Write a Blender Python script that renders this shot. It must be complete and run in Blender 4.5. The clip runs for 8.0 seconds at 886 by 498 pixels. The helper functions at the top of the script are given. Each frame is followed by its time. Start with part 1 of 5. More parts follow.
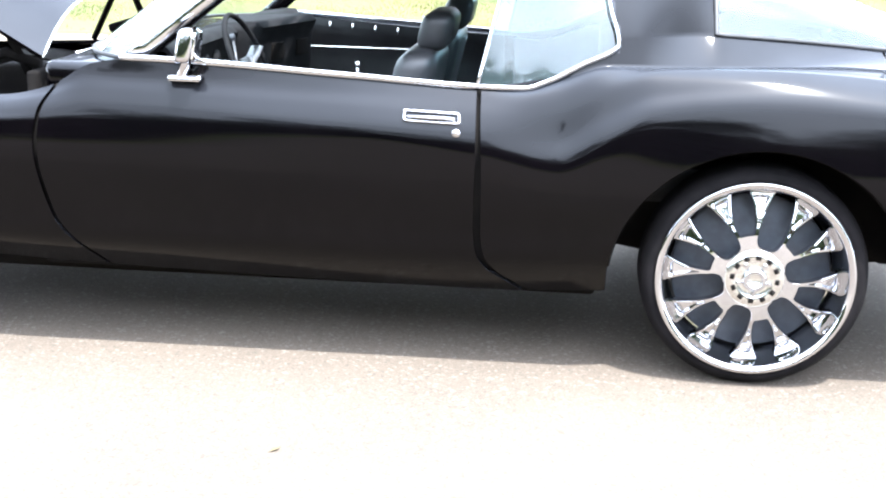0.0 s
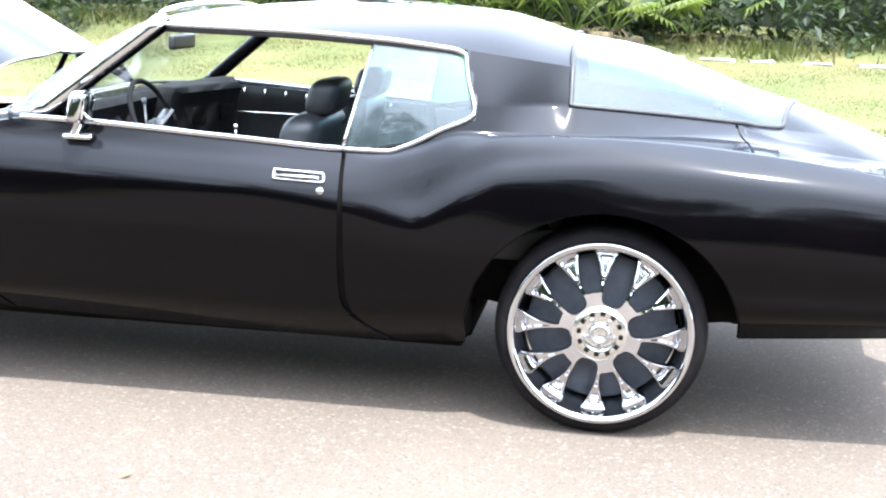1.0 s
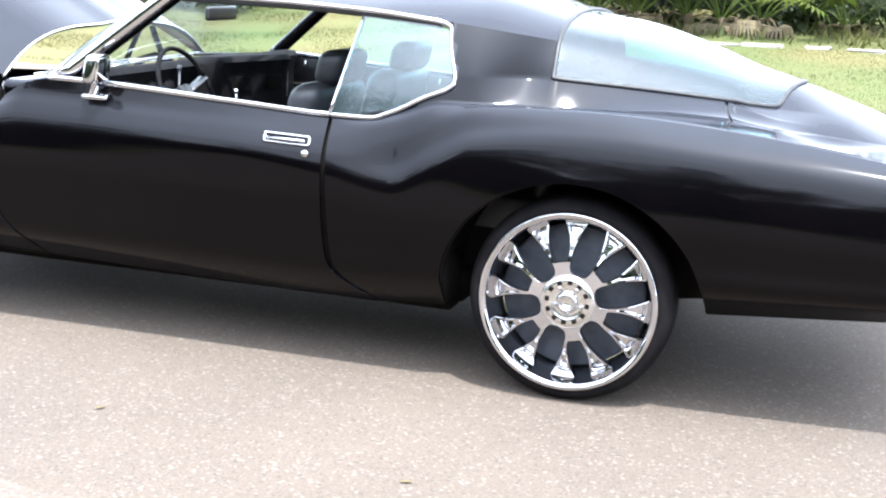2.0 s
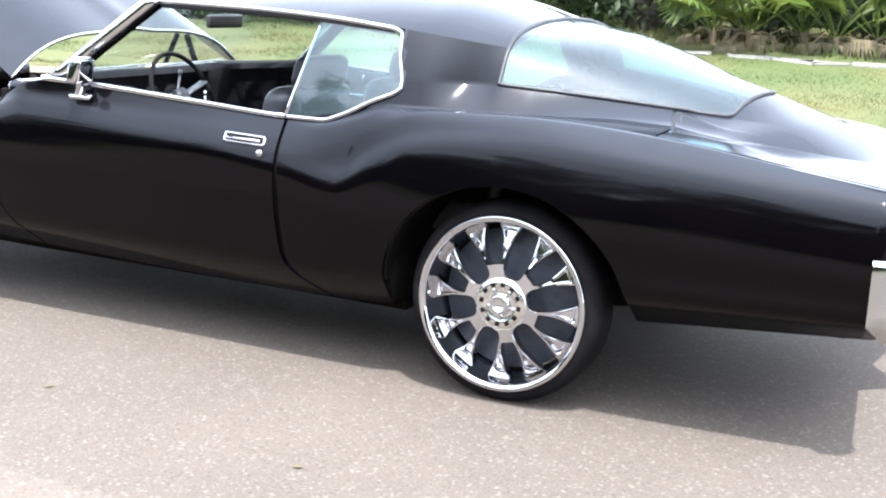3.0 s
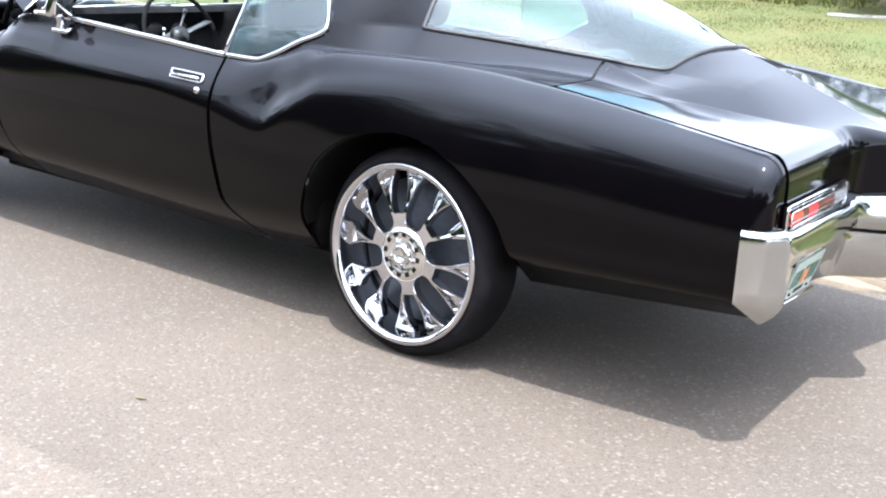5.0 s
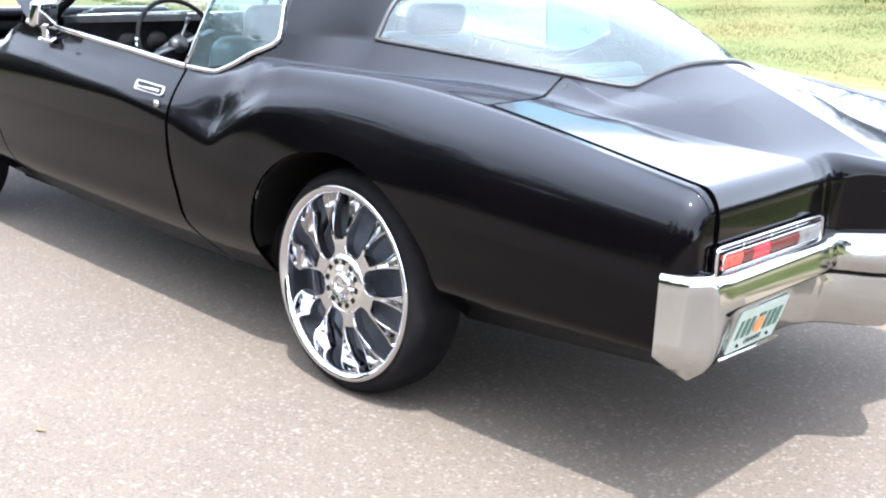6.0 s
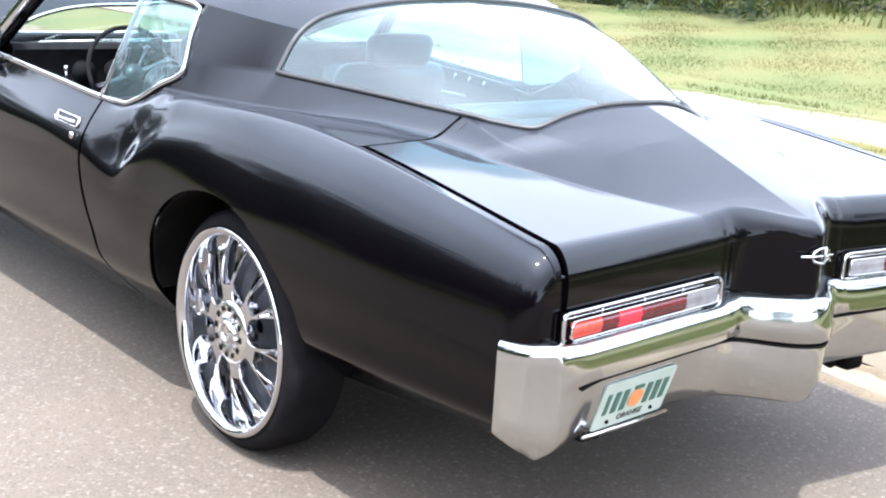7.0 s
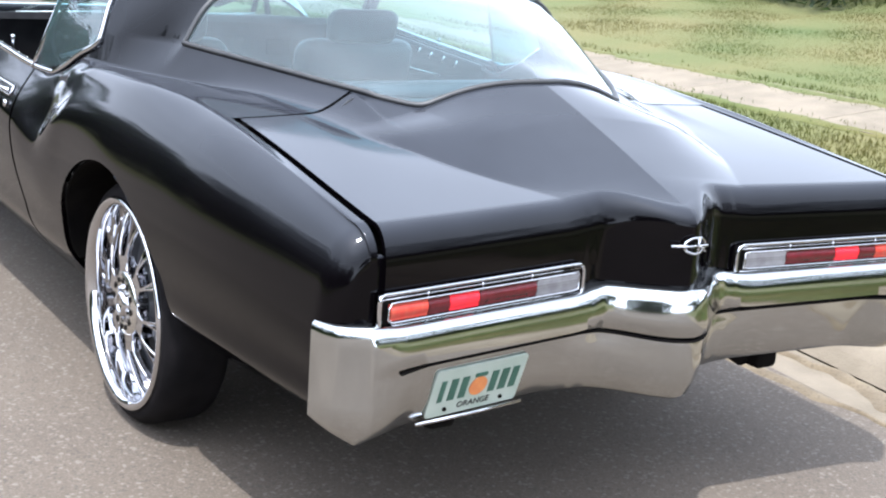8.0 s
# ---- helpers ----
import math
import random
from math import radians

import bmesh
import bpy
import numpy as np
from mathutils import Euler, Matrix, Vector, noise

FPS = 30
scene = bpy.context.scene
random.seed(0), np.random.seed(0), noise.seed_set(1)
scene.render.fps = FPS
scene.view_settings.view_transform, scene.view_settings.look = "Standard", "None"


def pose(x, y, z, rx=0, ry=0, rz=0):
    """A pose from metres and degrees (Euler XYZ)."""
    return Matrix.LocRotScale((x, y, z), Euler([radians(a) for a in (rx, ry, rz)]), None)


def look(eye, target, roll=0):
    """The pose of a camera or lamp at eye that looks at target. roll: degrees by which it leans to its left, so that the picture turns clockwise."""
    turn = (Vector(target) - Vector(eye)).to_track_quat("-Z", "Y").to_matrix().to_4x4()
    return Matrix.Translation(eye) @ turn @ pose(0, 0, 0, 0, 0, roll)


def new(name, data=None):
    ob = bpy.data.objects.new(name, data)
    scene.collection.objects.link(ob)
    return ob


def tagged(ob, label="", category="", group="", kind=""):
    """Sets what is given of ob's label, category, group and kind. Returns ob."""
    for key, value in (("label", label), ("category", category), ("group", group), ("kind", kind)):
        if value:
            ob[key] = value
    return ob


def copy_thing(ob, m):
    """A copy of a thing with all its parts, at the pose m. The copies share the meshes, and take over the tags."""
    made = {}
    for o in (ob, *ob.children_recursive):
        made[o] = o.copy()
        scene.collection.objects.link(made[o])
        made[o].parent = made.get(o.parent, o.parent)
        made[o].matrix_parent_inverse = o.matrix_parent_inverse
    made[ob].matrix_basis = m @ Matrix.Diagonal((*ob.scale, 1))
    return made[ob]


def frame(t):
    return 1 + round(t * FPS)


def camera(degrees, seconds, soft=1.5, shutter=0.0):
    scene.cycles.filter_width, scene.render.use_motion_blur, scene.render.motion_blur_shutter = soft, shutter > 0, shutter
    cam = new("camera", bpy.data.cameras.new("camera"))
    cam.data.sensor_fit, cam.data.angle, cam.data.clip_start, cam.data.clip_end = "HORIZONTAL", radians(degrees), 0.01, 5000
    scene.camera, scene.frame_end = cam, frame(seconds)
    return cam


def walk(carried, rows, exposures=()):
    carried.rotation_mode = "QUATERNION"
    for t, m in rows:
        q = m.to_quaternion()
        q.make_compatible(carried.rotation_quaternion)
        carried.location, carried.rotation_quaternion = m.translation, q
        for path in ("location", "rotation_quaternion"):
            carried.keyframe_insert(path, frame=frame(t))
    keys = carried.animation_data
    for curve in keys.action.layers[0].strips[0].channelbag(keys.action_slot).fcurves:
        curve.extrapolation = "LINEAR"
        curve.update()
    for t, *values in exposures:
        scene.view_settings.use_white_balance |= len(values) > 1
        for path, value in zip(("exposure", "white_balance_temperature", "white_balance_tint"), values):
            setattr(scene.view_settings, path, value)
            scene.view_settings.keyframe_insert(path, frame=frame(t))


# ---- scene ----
cam = camera(38.3, 8.0, 2.1)
METRES, EYE, TILT, LEAN, TURN = 5.914, 1.4919, 3.285, -0.316, 5.491
ROWS = [
    (0.0, 0.0, 0.0, 0.0, 0.36, -18.23, -1.09),
    (0.5, 0.055, -0.0306, 0.0035, 0.88, -16.12, -1.07),
    (1.0, 0.1112, -0.0495, 0.0064, 3.19, -15.01, -1.65),
    (1.5, 0.1749, -0.0619, 0.0048, 7.65, -15.62, -1.74),
    (3.0, 0.387, -0.0433, -0.0012, 20.42, -14.94, -1.32),
    (3.5, 0.4412, -0.0315, -0.0022, 22.94, -15.52, -1.03),
    (4.0, 0.4926, -0.0086, -0.0057, 26.32, -16.08, -1.06),
    (5.5, 0.6072, 0.1303, -0.011, 37.11, -17.09, -1.13),
    (6.0, 0.6388, 0.1967, -0.0105, 41.15, -16.92, -0.51),
    (6.5, 0.6603, 0.2516, -0.0095, 43.72, -16.37, -0.63),
    (7.0, 0.6855, 0.3132, -0.0122, 46.68, -15.79, -0.62),
    (7.5, 0.7193, 0.3674, -0.0138, 49.41, -15.93, -0.69),
    (8.0, 0.7436, 0.403, -0.0178, 51.92, -16.5, -1.14),
]
walk(cam, [(t, pose(-0.6271, -4.9778, EYE, TILT, LEAN, TURN) @ pose(METRES * x, METRES * y, METRES * z, 90 + pitch, roll, yaw)) for t, x, y, z, yaw, pitch, roll in ROWS],
     [(0.0, 2.28, 5950, 9), (0.5, 1.92, 5950, 10), (1.0, 2.0, 5950, 10), (1.5, 1.87, 5950, 11), (3.0, 1.55, 5950, 11), (4.0, 1.48, 5950, 11), (5.5, 1.52, 5950, 11), (6.5, 1.93, 5950, 11), (7.0, 1.58, 5950, 11), (7.5, 1.23, 5950, 11), (8.0, 0.98, 5950, 11)])

# ---- world, sun ----
world = bpy.data.worlds.new("sky_world")
scene.world = world
world.use_nodes = True
wn = world.node_tree.nodes
sky = wn.new("ShaderNodeTexSky")
sky.sky_type = "NISHITA"
sky.sun_disc = False
SUN_TO = Vector((0.24, -0.30, 1.0)).normalized()
sky.sun_elevation = math.asin(SUN_TO.z)
sky.sun_rotation = math.atan2(SUN_TO.x, SUN_TO.y)
sky.dust_density = 7.0
sky.air_density = 1.0
wn["Background"].inputs["Strength"].default_value = 0.15
# thin bright cloud over the whole sky
cloud = wn.new("ShaderNodeTexNoise")
cloud.inputs["Scale"].default_value, cloud.inputs["Detail"].default_value, cloud.inputs["Distortion"].default_value = 1.5, 5.0, 0.3
wtc = wn.new("ShaderNodeTexCoord")
wmap = wn.new("ShaderNodeMapping")
wmap.inputs["Scale"].default_value = (1.0, 1.0, 2.2)
cover = wn.new("ShaderNodeMapRange")
cover.inputs["From Min"].default_value, cover.inputs["From Max"].default_value = 0.36, 0.66
cover.inputs["To Min"].default_value, cover.inputs["To Max"].default_value = 0.62, 0.92
veil = wn.new("ShaderNodeMix")
veil.data_type = "RGBA"
wl = world.node_tree.links
# the thin cloud scatters forward: it is brightest round the sun
near_sun = wn.new("ShaderNodeVectorMath")
near_sun.operation = "DOT_PRODUCT"
near_sun.inputs[1].default_value = SUN_TO
clamp = wn.new("ShaderNodeClamp")
glow = wn.new("ShaderNodeMath")
glow.operation = "POWER"
glow.inputs[1].default_value = 4.5
bright = wn.new("ShaderNodeMath")
bright.operation = "MULTIPLY_ADD"
bright.inputs[1].default_value = 20.0
# and whiter towards the horizon
updot = wn.new("ShaderNodeSeparateXYZ")
low = wn.new("ShaderNodeMapRange")
low.inputs["From Min"].default_value, low.inputs["From Max"].default_value = 1.0, 0.0
haze = wn.new("ShaderNodeMath")
haze.operation = "POWER"
haze.inputs[1].default_value = 2.0
band = wn.new("ShaderNodeMath")
band.operation = "MULTIPLY_ADD"
band.inputs[1].default_value, band.inputs[2].default_value = 12.0, 9.3
tint = wn.new("ShaderNodeVectorMath")
tint.operation = "SCALE"
tint.inputs[0].default_value = (0.92, 0.985, 1.10)
wl.new(wtc.outputs["Generated"], near_sun.inputs[0])
wl.new(near_sun.outputs["Value"], clamp.inputs["Value"])
wl.new(clamp.outputs["Result"], glow.inputs[0])
wl.new(glow.outputs["Value"], bright.inputs[0])
wl.new(wtc.outputs["Generated"], updot.inputs["Vector"])
wl.new(updot.outputs["Z"], low.inputs["Value"])
wl.new(low.outputs["Result"], haze.inputs[0])
wl.new(haze.outputs["Value"], band.inputs[0])
wl.new(band.outputs["Value"], bright.inputs[2])
wl.new(bright.outputs["Value"], tint.inputs["Scale"])
wl.new(tint.outputs["Vector"], veil.inputs[7])
wl.new(wtc.outputs["Generated"], wmap.inputs["Vector"])
wl.new(wmap.outputs["Vector"], cloud.inputs["Vector"])
wl.new(cloud.outputs["Fac"], cover.inputs["Value"])
wl.new(cover.outputs["Result"], veil.inputs[0])
wl.new(sky.outputs["Color"], veil.inputs[6])
wl.new(veil.outputs[2], wn["Background"].inputs["Color"])
sun = new("sun", bpy.data.lights.new("sun", "SUN"))
sun.data.energy = 4.2
sun.data.angle = radians(1.0)
sun.data.color = (1.0, 0.96, 0.90)
sun.matrix_world = look(SUN_TO * 40, (0, 0, 0))

# ---- materials ----


def material(name, colour, rough=0.5, metal=0.0, coat=0.0, spec=0.5, second=None, scale=8.0, bump=0.0, bump_scale=60.0,
             random_mix=0.0, fine=None, fine_scale=200.0, fine_amount=0.4, rough_var=0.0):
    """Two scales of noise in the colour, a third in the relief."""
    m = bpy.data.materials.new(name)
    m.use_nodes = True
    nt = m.node_tree
    p = nt.nodes["Principled BSDF"]
    p.inputs["Roughness"].default_value = rough
    p.inputs["Metallic"].default_value = metal
    p.inputs["Coat Weight"].default_value = coat
    p.inputs["Coat Roughness"].default_value = 0.07
    p.inputs["Coat IOR"].default_value = 1.25
    p.inputs["Specular IOR Level"].default_value = spec
    p.inputs["Base Color"].default_value = (*colour, 1)
    tc = nt.nodes.new("ShaderNodeTexCoord")

    def noise_node(sc, detail=6.0):
        n = nt.nodes.new("ShaderNodeTexNoise")
        n.inputs["Scale"].default_value = sc
        n.inputs["Detail"].default_value = detail
        nt.links.new(tc.outputs["Object"], n.inputs["Vector"])
        return n

    def mix(a, b, fac, lo=0.35, hi=0.65, amount=1.0):
        r = nt.nodes.new("ShaderNodeMapRange")
        r.inputs["From Min"].default_value, r.inputs["From Max"].default_value = lo, hi
        r.inputs["To Max"].default_value = amount
        nt.links.new(fac, r.inputs["Value"])
        x = nt.nodes.new("ShaderNodeMix")
        x.data_type = "RGBA"
        nt.links.new(r.outputs["Result"], x.inputs[0])
        for s, v in ((x.inputs[6], a), (x.inputs[7], b)):
            if isinstance(v, tuple):
                s.default_value = (*v, 1)
            else:
                nt.links.new(v, s)
        return x.outputs[2]

    c = colour
    if second:
        c = mix(c, second, noise_node(scale).outputs["Fac"])
    if fine:
        c = mix(c, fine, noise_node(fine_scale, 2.0).outputs["Fac"], 0.56, 0.66, fine_amount)
    if random_mix:
        info = nt.nodes.new("ShaderNodeNewGeometry")
        hs = nt.nodes.new("ShaderNodeHueSaturation")
        mr = nt.nodes.new("ShaderNodeMapRange")
        mr.inputs["To Min"].default_value, mr.inputs["To Max"].default_value = 1 - random_mix, 1 + random_mix
        nt.links.new(info.outputs["Random Per Island"], mr.inputs["Value"])
        nt.links.new(mr.outputs["Result"], hs.inputs["Value"])
        if isinstance(c, tuple):
            hs.inputs["Color"].default_value = (*c, 1)
        else:
            nt.links.new(c, hs.inputs["Color"])
        c = hs.outputs["Color"]
    if not isinstance(c, tuple):
        nt.links.new(c, p.inputs["Base Color"])
    if rough_var:
        r = nt.nodes.new("ShaderNodeMapRange")
        r.inputs["To Min"].default_value, r.inputs["To Max"].default_value = max(0.0, rough - rough_var), rough + rough_var
        nt.links.new(noise_node(scale * 2).outputs["Fac"], r.inputs["Value"])
        nt.links.new(r.outputs["Result"], p.inputs["Roughness"])
    if bump:
        b = nt.nodes.new("ShaderNodeBump")
        b.inputs["Strength"].default_value = bump
        b.inputs["Distance"].default_value = 0.01
        nt.links.new(noise_node(bump_scale, 8.0).outputs["Fac"], b.inputs["Height"])
        nt.links.new(b.outputs["Normal"], p.inputs["Normal"])
    return m


def lighten_tops(m, colour):
    """Lightens the base colour on faces that look up, in place of sky light."""
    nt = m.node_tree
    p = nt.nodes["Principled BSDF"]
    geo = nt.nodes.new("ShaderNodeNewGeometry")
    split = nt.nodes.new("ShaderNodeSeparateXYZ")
    facing_up = nt.nodes.new("ShaderNodeMapRange")
    facing_up.interpolation_type = "SMOOTHSTEP"
    facing_up.inputs["From Min"].default_value, facing_up.inputs["From Max"].default_value = 0.15, 0.95
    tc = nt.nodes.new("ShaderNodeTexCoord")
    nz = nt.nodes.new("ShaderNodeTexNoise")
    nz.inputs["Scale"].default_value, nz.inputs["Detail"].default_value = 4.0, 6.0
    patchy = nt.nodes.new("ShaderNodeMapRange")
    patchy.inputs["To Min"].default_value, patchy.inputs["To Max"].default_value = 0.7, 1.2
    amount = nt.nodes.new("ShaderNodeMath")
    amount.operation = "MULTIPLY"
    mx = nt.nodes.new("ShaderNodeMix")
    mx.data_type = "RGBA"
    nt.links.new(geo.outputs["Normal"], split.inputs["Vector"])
    nt.links.new(split.outputs["Z"], facing_up.inputs["Value"])
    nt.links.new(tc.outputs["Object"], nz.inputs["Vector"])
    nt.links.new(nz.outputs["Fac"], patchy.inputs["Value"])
    nt.links.new(facing_up.outputs["Result"], amount.inputs[0])
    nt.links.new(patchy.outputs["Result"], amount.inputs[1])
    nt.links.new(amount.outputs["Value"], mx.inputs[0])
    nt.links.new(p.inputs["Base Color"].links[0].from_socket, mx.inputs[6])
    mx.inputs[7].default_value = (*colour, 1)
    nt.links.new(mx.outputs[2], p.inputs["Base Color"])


def leaf_through(m, amount=0.45):
    """Lets part of the light through a thin leaf."""
    nt = m.node_tree
    p, out = nt.nodes["Principled BSDF"], nt.nodes["Material Output"]
    tl = nt.nodes.new("ShaderNodeBsdfTranslucent")
    nt.links.new(p.inputs["Base Color"].links[0].from_socket, tl.inputs["Color"])
    mx = nt.nodes.new("ShaderNodeMixShader")
    mx.inputs["Fac"].default_value = amount
    nt.links.new(p.outputs["BSDF"], mx.inputs[1])
    nt.links.new(tl.outputs["BSDF"], mx.inputs[2])
    nt.links.new(mx.outputs["Shader"], out.inputs["Surface"])
    return m


def glass_material(name, tint, face=0.08, film=0.05):
    m = bpy.data.materials.new(name)
    m.use_nodes = True
    nt = m.node_tree
    nt.nodes.remove(nt.nodes["Principled BSDF"])
    tr = nt.nodes.new("ShaderNodeBsdfTransparent")
    tr.inputs["Color"].default_value = (*tint, 1)
    gl = nt.nodes.new("ShaderNodeBsdfGlossy")
    gl.inputs["Roughness"].default_value = 0.03
    lw = nt.nodes.new("ShaderNodeLayerWeight")
    lw.inputs["Blend"].default_value = 0.5
    pw = nt.nodes.new("ShaderNodeMath")
    pw.operation = "POWER"
    pw.inputs[1].default_value = 4.0
    fr = nt.nodes.new("ShaderNodeMath")
    fr.operation = "MULTIPLY_ADD"
    fr.inputs[1].default_value, fr.inputs[2].default_value = 0.9 - face, face
    nt.links.new(lw.outputs["Facing"], pw.inputs[0])
    nt.links.new(pw.outputs["Value"], fr.inputs[0])
    mx = nt.nodes.new("ShaderNodeMixShader")
    nt.links.new(fr.outputs["Value"], mx.inputs["Fac"])
    nt.links.new(tr.outputs["BSDF"], mx.inputs[1])
    nt.links.new(gl.outputs["BSDF"], mx.inputs[2])
    # patchy teal film mixed over the clear glass
    thin_film = nt.nodes.new("ShaderNodeBsdfDiffuse")
    thin_film.inputs["Color"].default_value = (0.58, 0.80, 0.84, 1)
    tc = nt.nodes.new("ShaderNodeTexCoord")
    nz = nt.nodes.new("ShaderNodeTexNoise")
    nz.inputs["Scale"].default_value = 2.0
    nz.inputs["Detail"].default_value = 3.0
    mr = nt.nodes.new("ShaderNodeMapRange")
    mr.inputs["From Min"].default_value, mr.inputs["From Max"].default_value = 0.3, 0.7
    mr.inputs["To Min"].default_value, mr.inputs["To Max"].default_value = film * 0.6, film * 1.4
    md = nt.nodes.new("ShaderNodeMixShader")
    nt.links.new(tc.outputs["Object"], nz.inputs["Vector"])
    nt.links.new(nz.outputs["Fac"], mr.inputs["Value"])
    nt.links.new(mr.outputs["Result"], md.inputs["Fac"])
    nt.links.new(mx.outputs["Shader"], md.inputs[1])
    nt.links.new(thin_film.outputs["BSDF"], md.inputs[2])
    nt.links.new(md.outputs["Shader"], nt.nodes["Material Output"].inputs["Surface"])
    return m


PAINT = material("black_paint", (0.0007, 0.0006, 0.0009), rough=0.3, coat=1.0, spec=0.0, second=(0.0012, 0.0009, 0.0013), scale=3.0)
# sky brightness put into the colour of the paint's upward faces
lighten_tops(PAINT, (0.021, 0.023, 0.028))
CHROME = material("chrome", (0.57, 0.57, 0.585), rough=0.05, metal=1.0, second=(0.51, 0.51, 0.53), scale=6.0, rough_var=0.03)
# darker, rougher chrome for both bumpers
BUMPER_CHROME = material("bumper_chrome", (0.49, 0.50, 0.495), rough=0.09, metal=1.0, second=(0.42, 0.43, 0.42), scale=2.5, rough_var=0.07)
BRUSHED = material("dull_chrome", (0.72, 0.72, 0.70), rough=0.22, metal=1.0, second=(0.62, 0.61, 0.58), scale=30.0)
RUBBER = material("tyre_rubber", (0.0038, 0.0034, 0.0038), rough=0.8, spec=0.10, second=(0.008, 0.007, 0.0075), scale=14.0, bump=0.1, bump_scale=150)
SEAL = material("black_rubber_seal", (0.012, 0.012, 0.013), rough=0.5, second=(0.02, 0.02, 0.02), scale=20)
UNDER = material("underbody_black", (0.005, 0.0045, 0.0045), rough=0.95, spec=0.05, second=(0.009, 0.008, 0.007), scale=9, bump=0.2)
DASH = material("dull_black_vinyl", (0.008, 0.008, 0.009), rough=0.9, spec=0.06, second=(0.013, 0.013, 0.014), scale=12, bump=0.05, bump_scale=120)
VINYL = material("black_vinyl", (0.02, 0.02, 0.022), rough=0.42, second=(0.03, 0.03, 0.032), scale=12, bump=0.03, bump_scale=120)
CARPET = material("black_carpet", (0.015, 0.015, 0.016), rough=0.95, second=(0.025, 0.024, 0.023), scale=40, bump=0.08, bump_scale=200)
GLASS = glass_material("tinted_glass", (0.46, 0.72, 0.78), 0.065, 0.03)
WINDSHIELD = glass_material("clear_glass", (0.86, 0.95, 0.92), 0.08, 0.02)
MIRROR = material("mirror_face", (0.9, 0.9, 0.9), rough=0.01, metal=1.0)
SPOKE_GREY = material("grey_spoke_metal", (0.10, 0.10, 0.11), rough=0.4, metal=0.4, second=(0.07, 0.07, 0.075), scale=20)
RED = material("bright_red_lens", (0.62, 0.02, 0.035), rough=0.15, coat=0.25, second=(0.75, 0.02, 0.03), scale=40)
DARKRED = material("dark_red_lens", (0.085, 0.008, 0.012), rough=0.15, coat=0.25, second=(0.06, 0.006, 0.008), scale=40)
AMBER = material("orange_red_lens", (0.36, 0.060, 0.038), rough=0.15, coat=0.25, second=(0.42, 0.035, 0.025), scale=50)
CLEAR = material("clear_ribbed_lens", (0.124, 0.118, 0.124), rough=0.2, coat=0.25, second=(0.17, 0.165, 0.17), scale=30)
IRON = material("brake_iron", (0.038, 0.044, 0.054), rough=0.5, metal=0.3, second=(0.028, 0.032, 0.040), scale=30)
PLATE = material("white_plate_paint", (0.38, 0.42, 0.36), rough=0.4, second=(0.32, 0.375, 0.31), scale=14)
PLATE_GREEN = material("green_plate_paint", (0.028, 0.085, 0.058), rough=0.45, second=(0.035, 0.10, 0.07), scale=30)
PLATE_ORANGE = material("orange_plate_paint", (0.62, 0.23, 0.07), rough=0.45, second=(0.55, 0.18, 0.06), scale=30)


def asphalt_material(name, base, patch, chip, dark):
    """Worn asphalt: bound stone chips, some pale and some dark, over broad patches."""
    m = material(name, base, rough=0.9, second=patch, scale=0.8, bump=0.12, bump_scale=260)
    nt = m.node_tree
    p = nt.nodes["Principled BSDF"]
    c = p.inputs["Base Color"].links[0].from_socket
    tc = nt.nodes.new("ShaderNodeTexCoord")
    for size, lo, hi, colour, amount in ((95.0, .91, .95, chip, .50), (240.0, .74, .86, chip, .28), (120.0, .86, .93, dark, .45)):
        v = nt.nodes.new("ShaderNodeTexVoronoi")
        v.inputs["Scale"].default_value = size
        nt.links.new(tc.outputs["Object"], v.inputs["Vector"])
        sep = nt.nodes.new("ShaderNodeSeparateColor")
        nt.links.new(v.outputs["Color"], sep.inputs["Color"])
        r = nt.nodes.new("ShaderNodeMapRange")
        r.inputs["From Min"].default_value, r.inputs["From Max"].default_value, r.inputs["To Max"].default_value = lo, hi, amount
        nt.links.new(sep.outputs["Red"], r.inputs["Value"])
        x = nt.nodes.new("ShaderNodeMix")
        x.data_type = "RGBA"
        nt.links.new(r.outputs["Result"], x.inputs[0])
        nt.links.new(c, x.inputs[6])
        x.inputs[7].default_value = (*colour, 1)
        c = x.outputs[2]
    nt.links.new(c, p.inputs["Base Color"])
    return m


ASPHALT = asphalt_material("worn_asphalt", (0.0790, 0.0614, 0.0451), (0.0639, 0.0491, 0.0361), (0.1606, 0.1428, 0.1160), (0.0319, 0.0265, 0.0210))
ASPHALT_PALE = asphalt_material("pale_worn_asphalt", (0.0939, 0.0736, 0.0552), (0.0790, 0.0614, 0.0457), (0.1769, 0.1563, 0.1280), (0.0431, 0.0362, 0.0288))
CONCRETE = material("pale_concrete", (0.145, 0.117, 0.081), rough=0.85, second=(0.104, 0.083, 0.055), scale=4.5, fine=(0.090, 0.072, 0.048), fine_scale=90, fine_amount=0.35, bump=0.3, bump_scale=90)
LAWN = material("lawn_soil", (0.0455, 0.0625, 0.0090), rough=0.95, second=(0.0830, 0.0735, 0.0185), scale=0.55, fine=(0.0370, 0.0460, 0.0075), fine_scale=34, fine_amount=0.4, bump=0.35, bump_scale=60)
BLADES = material("grass_blade", (0.0470, 0.0720, 0.0088), rough=0.7, second=(0.0880, 0.0790, 0.0175), scale=0.55, random_mix=0.16)
LEAF = material("hedge_leaf", (0.0219, 0.0400, 0.0104), rough=0.55, second=(0.0343, 0.0524, 0.0142), scale=0.9, random_mix=0.5)
# near-black leaf tone with the hedge's inner shade put in
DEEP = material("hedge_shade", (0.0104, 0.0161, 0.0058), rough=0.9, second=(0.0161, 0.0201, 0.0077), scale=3)
